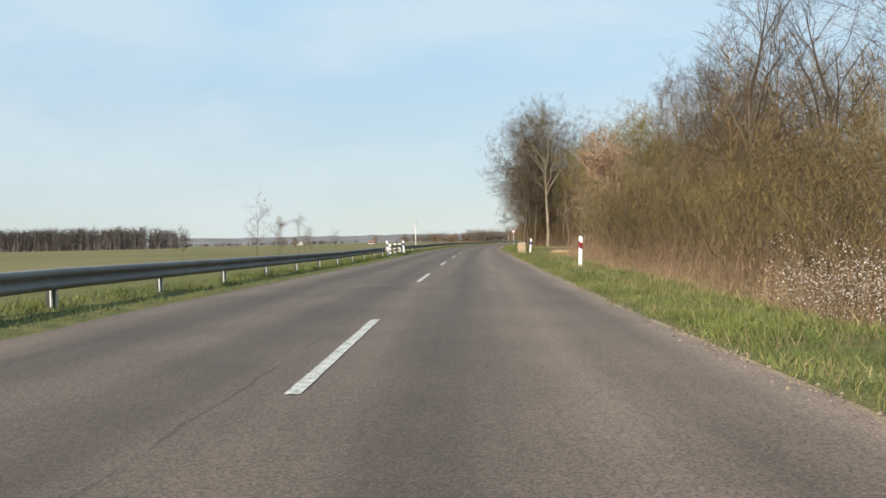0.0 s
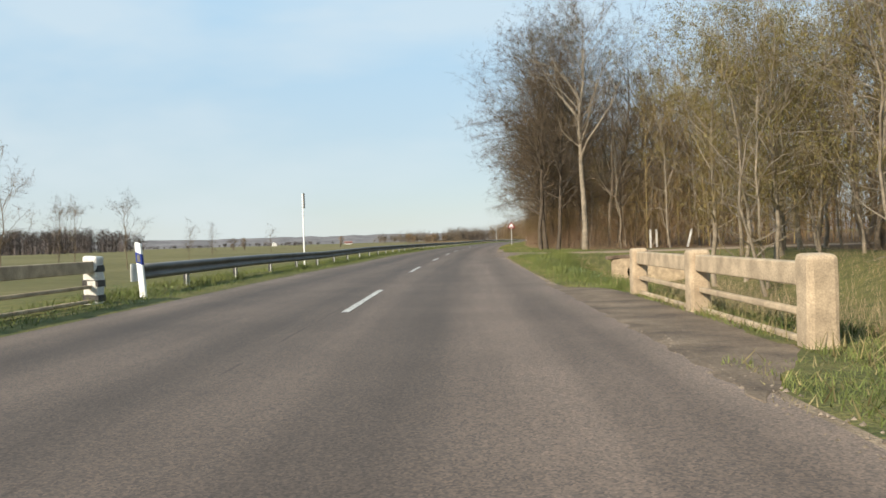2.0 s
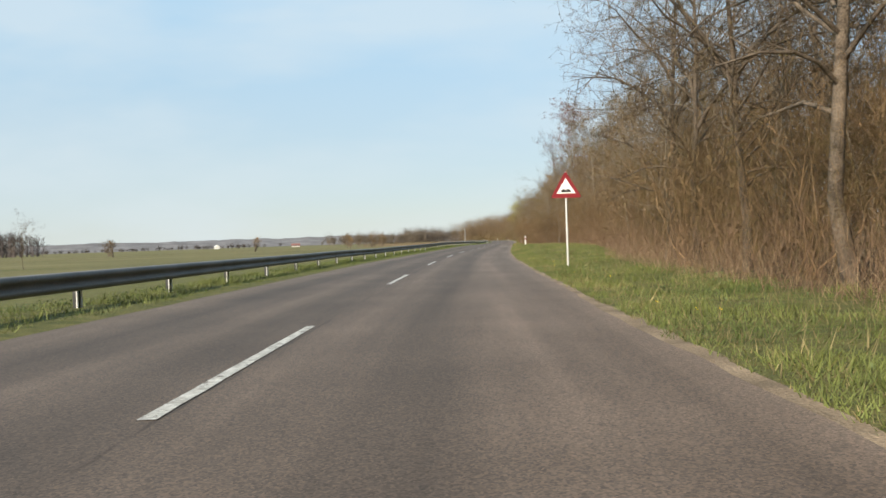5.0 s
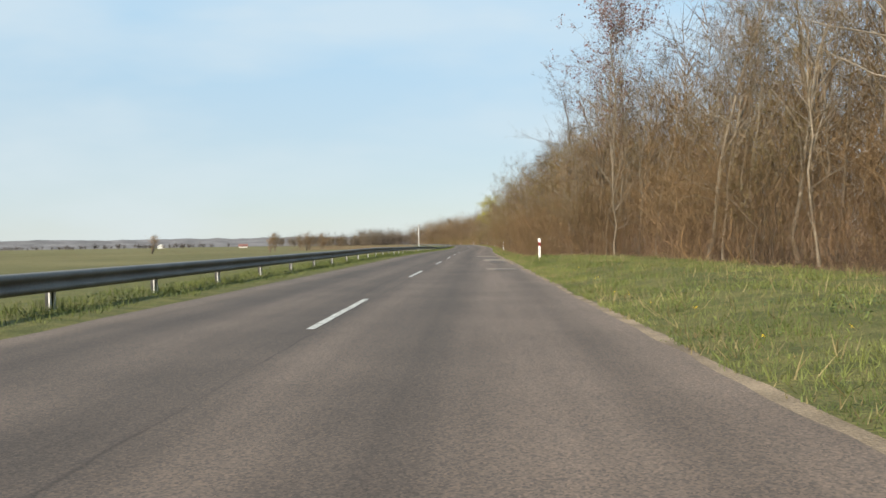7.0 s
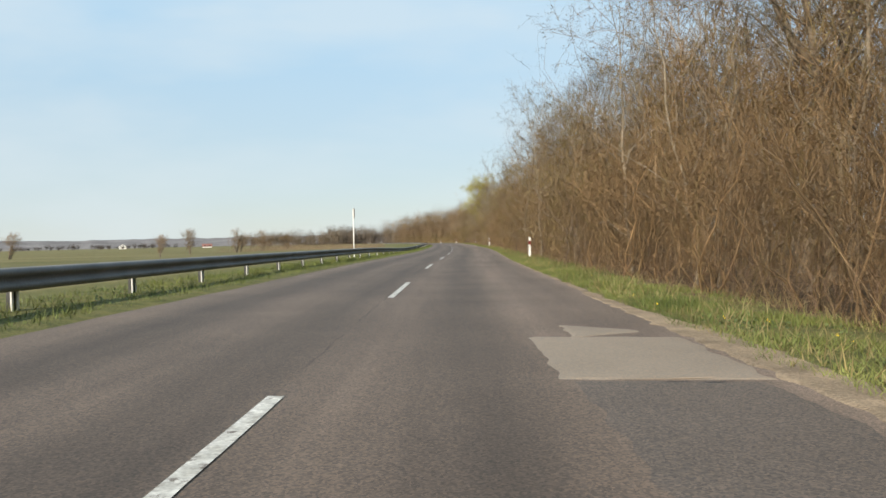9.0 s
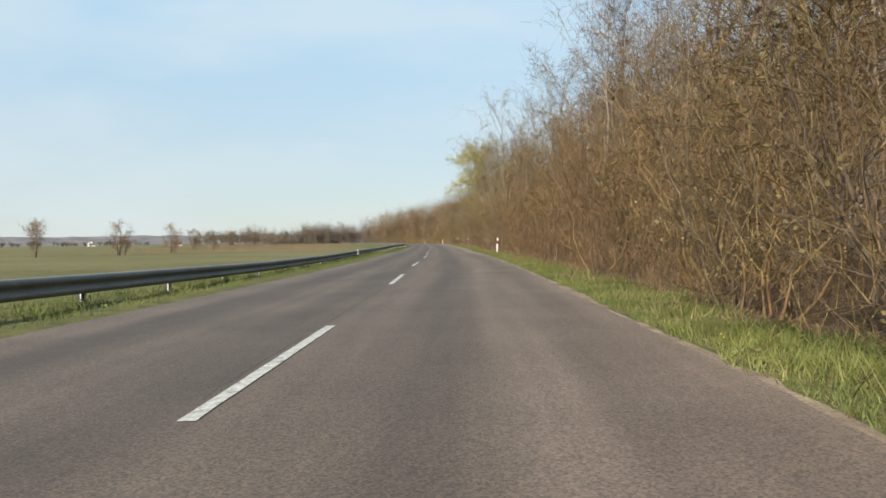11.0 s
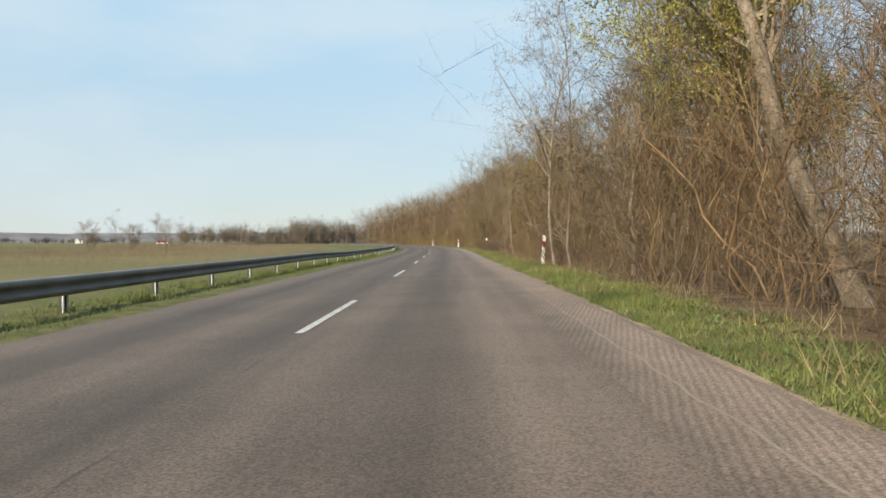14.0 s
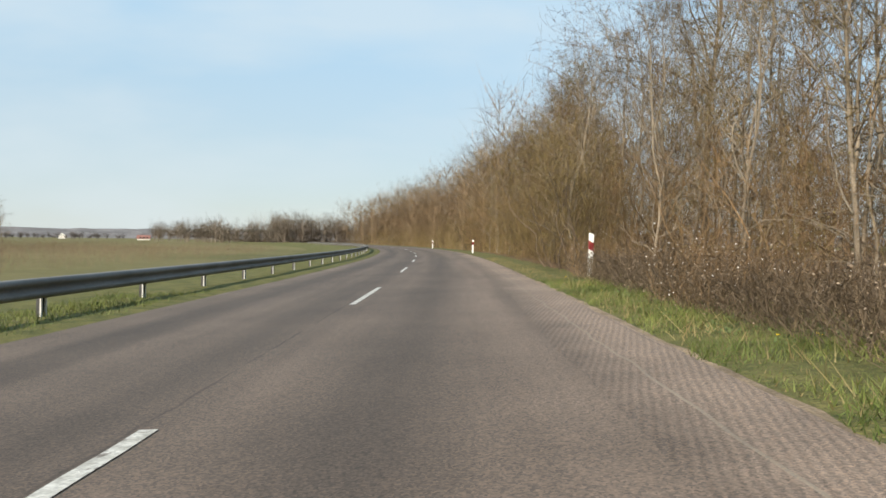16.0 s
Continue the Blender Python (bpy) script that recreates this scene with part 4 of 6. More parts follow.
# ---- thickets: stems too many to count ----
def thicket(name, label, s0, s1, n, du0, du1, h0, h1, r, mat, seed, twigs=4, lean=0.25, edge=None, category="undergrowth", fine=0, flakes=0, flake_size=0.04, flake_mat=None):
    g = np.random.default_rng(seed)
    s = g.uniform(s0, s1, n)
    ref = np.interp(s, EDGE_AT, EDGE) if edge is None else np.full(n, edge)
    u = ref + du0 + (du1 - du0) * g.random(n) ** 1.4
    keep = ~((s > 91) & (s < 110) & (u > 0) & (u < (40 if edge != 19 else 24)))
    s, u = s[keep], u[keep]
    n = len(s)
    b = at_many(s, u, -0.05)
    h = g.uniform(h0, h1, n) * (0.8 + 0.4 * g.random(n))
    d = np.stack([np.clip(g.normal(0, lean, n), -0.42 - 0.8 * (lean > 0.5), 0.6 + 0.6 * (lean > 0.5)), np.clip(g.normal(0, lean, n), -1.2, 1.2), np.ones(n)], 1)
    top = b + d * h[:, None]
    mid = b + (top - b) * 0.5 + g.normal(0, 0.14, (n, 3)) * h[:, None]
    pile = Pile()
    pile.spikes(b, mid + (mid - b) * 0.25, np.full(n, r * 0.62) * (0.5 + 0.8 * g.random(n)))
    pile.shoots(mid, top, r * 0.5)
    ends = [top]
    if twigs:
        k = np.repeat(np.arange(n), twigs)
        f = g.uniform(0.25, 1.0, len(k))[:, None]
        p = np.where(f < 0.5, b[k] + (mid[k] - b[k]) * f * 2, mid[k] + (top[k] - mid[k]) * (f * 2 - 1))
        dd = d[k] * 0.45 + g.normal(0, 0.7, (len(k), 3))
        dd /= np.linalg.norm(dd, axis=1)[:, None]
        e = p + dd * (h[k] * g.uniform(0.12, 0.34, len(k)))[:, None]
        e[:, 2] = np.maximum(e[:, 2], b[k, 2] + 0.05)
        pile.shoots(p, e, r * 0.5)
        if fine:
            k2 = np.repeat(np.arange(len(p)), fine)
            a0 = p[k2] + (e[k2] - p[k2]) * g.uniform(0.2, 1.0, len(k2))[:, None]
            d2 = g.normal(0, 1, (len(k2), 3)) + [0, 0, 0.25]
            d2 /= np.linalg.norm(d2, axis=1)[:, None]
            a1 = a0 + d2 * g.uniform(0.15, 0.6, len(k2))[:, None]
            a1[:, 2] = np.maximum(a1[:, 2], b[k[k2], 2] + 0.03)
            pile.shoots(a0, a1, r * 0.42)
        ends.append(e)
    tagged(new(name, pile.mesh(name, mat)), label, category, kind="stuff")
    if flakes:
        ends = np.concatenate(ends)
        pf = Pile()
        if lean > 0.5:
            ends = ends[[noise.noise(Vector(x) * 1.1) > 0.12 for x in ends]]
        pf.flakes(ends[g.integers(0, len(ends), flakes)] + g.normal(0, 0.08, (flakes, 3)), flake_size, g)
        tagged(new(name + "_bloom", pf.mesh(name + "_bloom", flake_mat)), label, category, kind="stuff")


thicket("undergrowth", "tangled bare brown saplings and brush under the trees", 4, 60, 1500, 1.2, 10, 1.6, 4.0, 0.007, TWIG_OLIVE, 401, lean=0.42, twigs=6, fine=3)
thicket("bramble", "dry reddish brambles and dead stalks at the wood's edge", 4, 58, 3200, -0.5, 2.2, 0.5, 1.5, 0.006, TWIG_RED, 402)
thicket("dead_grass", "pale dead grass stalks among the brambles", 4, 60, 2200, -0.7, 2.5, 0.3, 0.9, 0.005, DRY, 403, twigs=2)
thicket("undergrowth", "tangled bare brown saplings and brush under the trees", 60, 112, 1400, 1.5, 14, 1.5, 5.0, 0.007, TWIG, 404, lean=0.42, twigs=6, fine=3)
thicket("undergrowth", "dark dense brush at the back of the clearing", 60, 128, 1500, 0.0, 14, 2.0, 5.0, 0.010, TWIG, 446, twigs=7, fine=3, lean=0.42, edge=19)
thicket("reeds", "pale dead reeds in the ditch", 64, 95, 5200, -1.0, 8.0, 0.2, 0.75, 0.006, DRY, 405, twigs=1, lean=0.3, edge=7.5)
thicket("undergrowth", "tangled bare brown saplings and brush under the trees", 110, 170, 2000, 0.2, 14, 1.5, 5.0, 0.007, TWIG, 406, lean=0.42, twigs=6, fine=3)
thicket("bramble", "tawny brush and dead stalks at the wood's edge", 112, 168, 3000, -0.9, 2.4, 0.6, 2.0, 0.006, TWIG_RED, 407)
thicket("dead_grass", "pale dead grass stalks among the brambles", 110, 168, 1200, -0.9, 2.0, 0.3, 1.0, 0.005, DRY, 408, twigs=2)
thicket("undergrowth", "tangled bare brown saplings and brush under the trees", 168, 236, 2000, 0.6, 12, 2.0, 5.5, 0.007, TWIG, 409, lean=0.46, twigs=7, fine=5)
thicket("red_brush", "dense reddish-brown leafless brush beside the grass verge", 166, 234, 2600, -0.1, 2.8, 0.8, 2.2, 0.006, TWIG_RED, 410, twigs=10, lean=0.42)
thicket("undergrowth", "dense upright bare stems crowding the verge", 234, 330, 2400, 0.2, 9, 1.2, 4.6, 0.0042, TWIG_TAN, 411, lean=0.46, twigs=7, fine=5)
thicket("undergrowth", "dense upright bare stems crowding the verge", 330, 460, 2600, 0.8, 9, 1.2, 4.6, 0.0042, TWIG_TAN, 412, lean=0.46, twigs=7, fine=5)
thicket("undergrowth", "dense upright bare stems crowding the verge", 234, 460, 1600, 0.3, 7, 2.0, 6.0, 0.007, TWIG_OLIVE, 413, lean=0.46, twigs=7, fine=5)
thicket("undergrowth", "dense upright bare stems crowding the verge", 460, 640, 4500, 0.0, 8, 1.5, 4.5, 0.010, TWIG_OLIVE, 414, lean=0.2)
for s0_, s1_, n_, k_, mat_ in ((168, 236, 700, 441, TWIG), (236, 330, 1100, 442, TWIG), (330, 424, 620, 443, TWIG_TAN), (441, 470, 350, 444, TWIG_OLIVE), (124, 168, 600, 445, TWIG_OLIVE)):
    thicket("hazel_brush", "fine brown leafless brush in front of the trees", s0_, s1_, n_, -0.1, 2.2, 1.5, 4.8, 0.0044, mat_, k_, twigs=8, fine=5, lean=0.45)
thicket("bramble", "low brown brush along the foot of the wood", 234, 460, 3600, -0.3, 1.8, 0.3, 1.1, 0.005, TWIG_RED, 415, twigs=8, lean=0.45)
thicket("bramble", "heap of brown brambles with pale dead leaf", 423, 441, 3000, -0.1, 2.4, 0.3, 0.68, 0.006, TWIG_GREY, 416, twigs=8, lean=0.9, edge=4.45, flakes=6000, flake_size=0.026, flake_mat=PALE_LEAF)
thicket("bramble", "dark tangle of thorny stems under the trees", 423, 441, 2200, 0.1, 2.6, 0.3, 0.75, 0.007, TWIG_DARK, 417, twigs=8, lean=0.9, edge=4.4)
for s0_, s1_, u_, k_ in ((9, 13.5, 6.3, 421), (430, 433, 4.6, 422), (441, 442.5, 4.8, 423)):
    thicket("blackthorn", "blackthorn thicket in white blossom", s0_, s1_, 260, -0.3, 1.8, 0.5, 1.1, 0.006, TWIG, k_, twigs=8, lean=0.35, edge=u_, category="shrub",
            flakes=5200 if k_ == 421 else 350, flake_size=0.022, flake_mat=BLOSSOM)


def simple_woods(name, label, places, tall, mat, seed, twigs=40, girth=0.12, kind="stuff", spread=0.16, low=0.2, trunk=1.0):
    """Many bare trees seen far off or deep in the wood, in one mesh."""
    g = np.random.default_rng(seed)
    b = np.asarray(places, float)
    n = len(b)
    h = tall * g.uniform(0.75, 1.15, n)
    d = np.stack([g.normal(0, 0.04, n), g.normal(0, 0.04, n), np.ones(n)], 1)
    pile = Pile()
    pile.spikes(b, b + d * h[:, None] * 0.93, np.full(n, girth * trunk) * g.uniform(0.6, 1.3, n))
    k = np.repeat(np.arange(n), twigs)
    f = g.uniform(low, 0.97, len(k))
    p = b[k] + d[k] * (h[k] * f)[:, None]
    w = g.uniform(0, 2 * np.pi, len(k))
    dd = np.stack([np.cos(w), np.sin(w), g.uniform(0.3, 1.6, len(k))], 1)
    dd /= np.linalg.norm(dd, axis=1)[:, None]
    ln = h[k] * spread * (0.3 + 0.75 * np.sin(np.pi * np.clip(f * 0.95, 0, 1))) * g.uniform(0.5, 1.4, len(k)) + 0.3
    e = p + dd * ln[:, None]
    pile.shoots(p, e, girth * 0.28)
    k2 = np.repeat(np.arange(len(k)), 2)
    p2 = p[k2] + (e[k2] - p[k2]) * g.uniform(0.3, 0.9, len(k2))[:, None]
    d2 = dd[k2] * 0.7 + g.normal(0, 0.5, (len(k2), 3))
    pile.shoots(p2, p2 + d2 * (ln[k2] * 0.5)[:, None], girth * 0.2)
    tagged(new(name, pile.mesh(name, mat)), label, "woodland", kind=kind)


g_ = np.random.default_rng(500)
n_ = 1000
s_ = g_.uniform(-10, 640, n_)
u_ = np.interp(s_, EDGE_AT, EDGE) + 7.5 + 34 * g_.random(n_) ** 1.3
keep_ = ~((s_ > 90) & (s_ < 112) & (u_ < 24)) & ~((s_ > 412) & (s_ < 475) & (np.arange(n_) % 2 == 0))
simple_woods("woods_behind", "deep leafless woodland behind the front trees", at_many(s_, u_, -0.1)[keep_], 13.2, TWIG, 501, twigs=54, girth=0.09, spread=0.24, low=0.08, trunk=0.7)
s_ = g_.uniform(172, 410, 380)
u_ = np.interp(s_, EDGE_AT, EDGE) + 5.0 + 14 * g_.random(380)
simple_woods("woods_behind", "brown leafless saplings crowding behind the wood's edge", at_many(s_, u_, -0.1), 10.5, TWIG, 515, twigs=70, girth=0.06, spread=0.26, low=0.1, trunk=0.8)
s_ = g_.uniform(-60, 680, 560)
u_ = 42 + 115 * g_.random(560)
simple_woods("woods_behind", "deep leafless woodland behind the front trees", at_many(s_, u_, -0.1), 14.0, TWIG, 508, twigs=9, girth=0.16, spread=0.25)


for s0_, s1_, u0_, u1_, n_, k_ in ((104, 142, 12.5, 34, 66, 511), (64, 100, 19, 36, 36, 512)):
    s_ = g_.uniform(s0_, s1_, n_)
    u_ = u0_ + (u1_ - u0_) * g_.random(n_)
    keep_ = ~((s_ > 96) & (s_ < 109) & (u_ < 24))
    simple_woods("woods_behind", "olive-brown woodland behind the clearing", at_many(s_, u_, -0.1)[keep_], 13.5, TWIG_OLIVE, k_, twigs=64, girth=0.075, spread=0.26, low=0.06, trunk=0.6)


s_ = g_.uniform(484, 650, 300)
u_ = np.interp(s_, EDGE_AT, EDGE) + 0.6 + 13 * g_.random(300)
simple_woods("woods_behind", "leafless brown wood along the bend", at_many(s_, u_, -0.1), 11.0, TWIG_TAN, 513, twigs=60, girth=0.07, spread=0.3, low=0.06, trunk=0.6)
# dandelions in the verge
g = np.random.default_rng(640)
s_, u_ = g.uniform(114, 440, 130), g.uniform(3.6, 4.6, 130)
pf_ = Pile()
pf_.flakes(np.repeat(at_many(s_, u_, 0.07), 5, 0) + g.normal(0, 0.006, (650, 3)), 0.018, g)
tagged(new("dandelions", pf_.mesh("dandelions", material("dandelion", (0.7, 0.5, 0.03), 0.7, bump=0))), "yellow dandelion heads in the verge grass", "flowers", kind="stuff")


# ---- the plain on the left: far woods, belts of trees, ridge ----
def field(x, y):
    return [x, y, -0.6]


n_ = 1500
far_ = [field(-205 - 330 * g_.random(), 495 + 130 * g_.random() - 0.0 * k) for k in range(n_)]
simple_woods("distant_wood", "dark leafless wood beyond the meadow", far_, 12.4, FARWOOD, 502, twigs=30, girth=0.4, spread=0.3, low=0.02)

# greyer twig for the far belts, with the air's haze mixed into its colour
FARTWIG = islands(material("far_twig", (0.195, 0.158, 0.122), 0.95, vary=0.25, scale=0.05, fine=1, bump=0), 0.3)


def round_woods(name, label, places, tall, wide, mat, seed, limbs=26, twigs=7, girth=0.16):
    """Far trees with a short trunk and a rounded crown of fine branches, in one mesh."""
    g = np.random.default_rng(seed)
    b = np.asarray(places, float)
    n = len(b)
    h = tall * g.uniform(0.6, 1.2, n)
    w = wide * h / tall * g.uniform(0.75, 1.3, n)
    pile = Pile()
    up = np.array([0, 0, 1.0])
    pile.spikes(b, b + up * (h * 0.75)[:, None], girth * g.uniform(0.7, 1.3, n))
    k = np.repeat(np.arange(n), limbs)
    p = b[k] + up * (h[k] * g.uniform(0.12, 0.5, len(k)))[:, None]
    d = g.normal(0, 1, (len(k), 3))
    d /= np.linalg.norm(d, axis=1)[:, None]
    e = b[k] + up * (h[k] * 0.58)[:, None] + d * np.stack([w[k] * 0.5, w[k] * 0.5, h[k] * 0.42], 1) * (g.uniform(0.35, 1.0, len(k)) ** 0.6)[:, None]
    pile.shoots(p, e, girth * 0.35)
    k2 = np.repeat(np.arange(len(k)), twigs)
    p2 = p[k2] + (e[k2] - p[k2]) * g.uniform(0.4, 1.0, len(k2))[:, None]
    d2 = g.normal(0, 1, (len(k2), 3)) + [0, 0, 0.2]
    pile.shoots(p2, p2 + d2 * (h[k[k2]] * 0.075)[:, None], girth * 0.28)
    tagged(new(name, pile.mesh(name, mat)), label, "woodland", kind="stuff")


# belt of trees on the inner side of the far bend, by bearing and distance from a point of the road
def belt(b0, b1, n, depth, seed):
    g = np.random.default_rng(seed)
    out = []
    for k in range(n):
        w = g.uniform(b0, b1)
        r = np.interp(w, [-5.5, -3.5, -1.6, 0.3, 1.5, 3.7, 5.6, 8.0, 11.5, 14.0], [262, 250, 208, 300, 340, 310, 300, 330, 360, 420]) + depth * g.random()
        out.append(field(33.4 - r * math.sin(radians(w)), 405.5 + r * math.cos(radians(w))))
    return out


round_woods("tree_belt", "belt of leafless trees where the road bends", belt(-5.5, 6.0, 240, 60, 503), 12.0, 7.5, FARTWIG, 503, 26, 7, 0.13)
round_woods("tree_belt", "thinning belt of leafless trees beyond the meadow", belt(5.0, 13.5, 130, 90, 506), 10.5, 8.0, FARTWIG, 506, 26, 7, 0.16)
round_woods("hedge", "low brown bushes at the foot of the tree belt", belt(-5.0, 9.5, 200, 20, 507), 3.8, 6.0, FARTWIG, 507, 26, 5, 0.10)
low_ = []
for k in range(260):
    t_ = g_.random() ** 1.5
    c_ = g_.integers(0, 16) / 16
    low_.append(field(-1000 + 850 * c_ + g_.normal(0, 22), 1350 - 300 * c_ + g_.uniform(-60, 160)))
round_woods("far_hedges", "far hedges and scattered trees on the plain", low_, 6.5, 7.5, FARWOOD, 504, 22, 5, 0.3)

def ridge():
    a = np.radians(np.linspace(-75, 40, 240))
    r = 2600.0
    top = 25 + np.array([noise.noise(Vector((x * 9, 0, 3))) * 7 + noise.noise(Vector((x * 60, 0, 5))) * 3 for x in a])
    rows = [np.stack([np.sin(a) * q, np.cos(a) * q + 150, z], 1) for q, z in ((r - 250, a * 0 - 2), (r - 40, top * 0.9), (r, top), (r + 300, a * 0 - 2))]
    v = np.concatenate(rows)
    k = len(a)
    i, j = np.meshgrid(np.arange(3), np.arange(k - 1), indexing="ij")
    p = (i * k + j).ravel()
    me = mesh_from("far_ridge", v, np.stack([p, p + 1, p + k + 1, p + k], -1), [RIDGE], smooth_shade=True)
    tagged(new("far_ridge", me), "low wooded ridge on the horizon in haze", "hill", kind="structure")


RIDGE = material("wooded_ridge", (0.17, 0.155, 0.15), 1.0, vary=0.25, scale=0.02, fine=0.15, bump=0)
ridge()

SAPLING = variants(3, name="sapling", label="thin leafless sapling standing in the meadow", category="tree", group="meadow saplings", seed=300, bark=TWIG_GREY, twig=TWIG_GREY,
                   tall=6.4, girth=0.045, limbs=15, subs=5, twigs=7, spread=0.42, first=0.2, lean=0.04, twig_len=0.6, up=1.0, twig_r=0.007)
BUSHTREE = variants(2, name="bush_tree", label="round leafless bush-like tree in the meadow", category="tree", group="meadow bushes", seed=320, bark=BARK, twig=TWIG,
                    tall=3.9, girth=0.11, limbs=12, subs=5, twigs=8, spread=0.55, first=0.06, lean=0.08, twig_len=0.5, up=0.8, stems=3, twig_r=0.008)
for s_, u_, z_ in ((98, -25, 1.0), (101, -23.5, 0.6), (104, -24, 0.7), (110, -23, 0.75), (95, -33, 0.6), (140, -30, 0.7), (158, -34, 0.65), (205, -42, 0.7), (470, -30, 0.65), (474, -33, 0.6), (478, -34, 0.6),
                   (482, -32, 0.6), (488, -36, 0.65), (496, -36, 0.6), (468, -37, 0.7), (505, -42, 0.8), (515, -44, 0.8)):
    plant(SAPLING, rng, s_, u_, z_)
for s_, u_, z_ in ((440, -39, 1.0), (349, -40, 0.85), (402, -42, 1.3), (390, -48, 1.2), (425, -42, 1.3), (372, -72, 1.0), (455, -46, 1.1), (540, -62, 1.5), (330, -95, 1.0), (360, -110, 1.1), (520, -50, 1.2)):
    plant(BUSHTREE, rng, s_, u_, z_ * 0.9)
thicket("reed_bed", "tan dead reeds beyond the guard rail", 412, 545, 15000, -32, 0, 0.6, 1.5, 0.012, REED, 431, twigs=0, lean=0.14, edge=-17, category="reeds")
thicket("reed_bed", "tan dead grass in the meadow", 240, 440, 2600, -50, 0, 0.3, 0.8, 0.012, REED, 432, twigs=0, lean=0.2, edge=-40, category="reeds")


def house(x, y, w, d, h, roof, turn, tiles, label):
    thing = tagged(new("house"), label, "house")
    bm = bmesh.new()
    box(bm, -w / 2, w / 2, -d / 2, d / 2, 0, h)
    part("wall", bm, PLASTER, thing)
    bm = bmesh.new()
    v = [bm.verts.new(c) for c in ((-w / 2 - 0.4, -d / 2 - 0.4, h), (w / 2 + 0.4, -d / 2 - 0.4, h), (w / 2 + 0.4, d / 2 + 0.4, h), (-w / 2 - 0.4, d / 2 + 0.4, h), (-w / 2 - 0.4, 0, h + roof), (w / 2 + 0.4, 0, h + roof))]
    for f in ((0, 1, 5, 4), (2, 3, 4, 5), (1, 2, 5), (3, 0, 4), (3, 2, 1, 0)):
        bm.faces.new([v[k] for k in f])
    part("roof", bm, tiles, thing)
    for k in range(3):
        bm = bmesh.new()
        box(bm, -w / 2 + w * (k + 0.7) / 3.6, -w / 2 + w * (k + 0.7) / 3.6 + 1.1, -d / 2 - 0.05, -d / 2 + 0.05, 1.0, 2.2)
        part("window", bm, BLACK, thing)
    thing.matrix_basis = pose(x, y, -0.6, 0, 0, turn)


house(-119, 1005, 8.0, 6.0, 1.1, 2.4, 10, ROOF_RED, "far white farmhouse with red tiled roof")
house(-250, 1225, 9.5, 7, 2.6, 2.7, -70, PLASTER, "far white farm building with pale roof")


# ---- track, culvert, signs ----
def track_material():
    """Worn asphalt and stones near the road, sandy soil further in and along the rims."""
    m = asphalt_material("track", (0.148, 0.116, 0.093), False)
    n, l = m.node_tree.nodes, m.node_tree.links
    a, tcn, nz, fine = n.new("ShaderNodeAttribute"), n.new("ShaderNodeTexCoord"), n.new("ShaderNodeTexNoise"), n.new("ShaderNodeTexNoise")
    a.attribute_name = "sand"
    nz.inputs["Scale"].default_value, nz.inputs["Detail"].default_value, nz.inputs["Roughness"].default_value = 1.3, 8, 0.65
    fine.inputs["Scale"].default_value, fine.inputs["Detail"].default_value = 16, 6
    ad, r, mix, sand = n.new("ShaderNodeMath"), n.new("ShaderNodeMapRange"), n.new("ShaderNodeMix"), n.new("ShaderNodeMix")
    ad.operation = "ADD"
    for t in (nz, fine):
        l.new(tcn.outputs["Object"], t.inputs["Vector"])
    l.new(nz.outputs["Fac"], ad.inputs[0])
    l.new(a.outputs["Fac"], ad.inputs[1])
    r.inputs["From Min"].default_value, r.inputs["From Max"].default_value = 0.5, 0.95
    l.new(ad.outputs[0], r.inputs["Value"])
    for x in (mix, sand):
        x.data_type = "RGBA"
    sand.inputs["A"].default_value, sand.inputs["B"].default_value = (0.22, 0.152, 0.10, 1), (0.38, 0.275, 0.185, 1)
    l.new(fine.outputs["Fac"], sand.inputs["Factor"])
    hsv = [x for x in n if x.type == "HUE_SAT"][0]
    l.new(hsv.outputs["Color"], mix.inputs["A"])
    l.new(sand.outputs["Result"], mix.inputs["B"])
    l.new(r.outputs["Result"], mix.inputs["Factor"])
    bs = n["Principled BSDF"]
    l.new(mix.outputs["Result"], bs.inputs["Base Color"])
    bump = [x for x in n if x.type == "BUMP"][0]
    bump.inputs["Strength"].default_value, bump.inputs["Distance"].default_value = 0.6, 0.015
    return m


def track_lift(u):
    return 0.014 * np.interp(u, [2.9, 3.2, 4, 42], [0.1, 0.25, 0.8, 1]) + 0.003


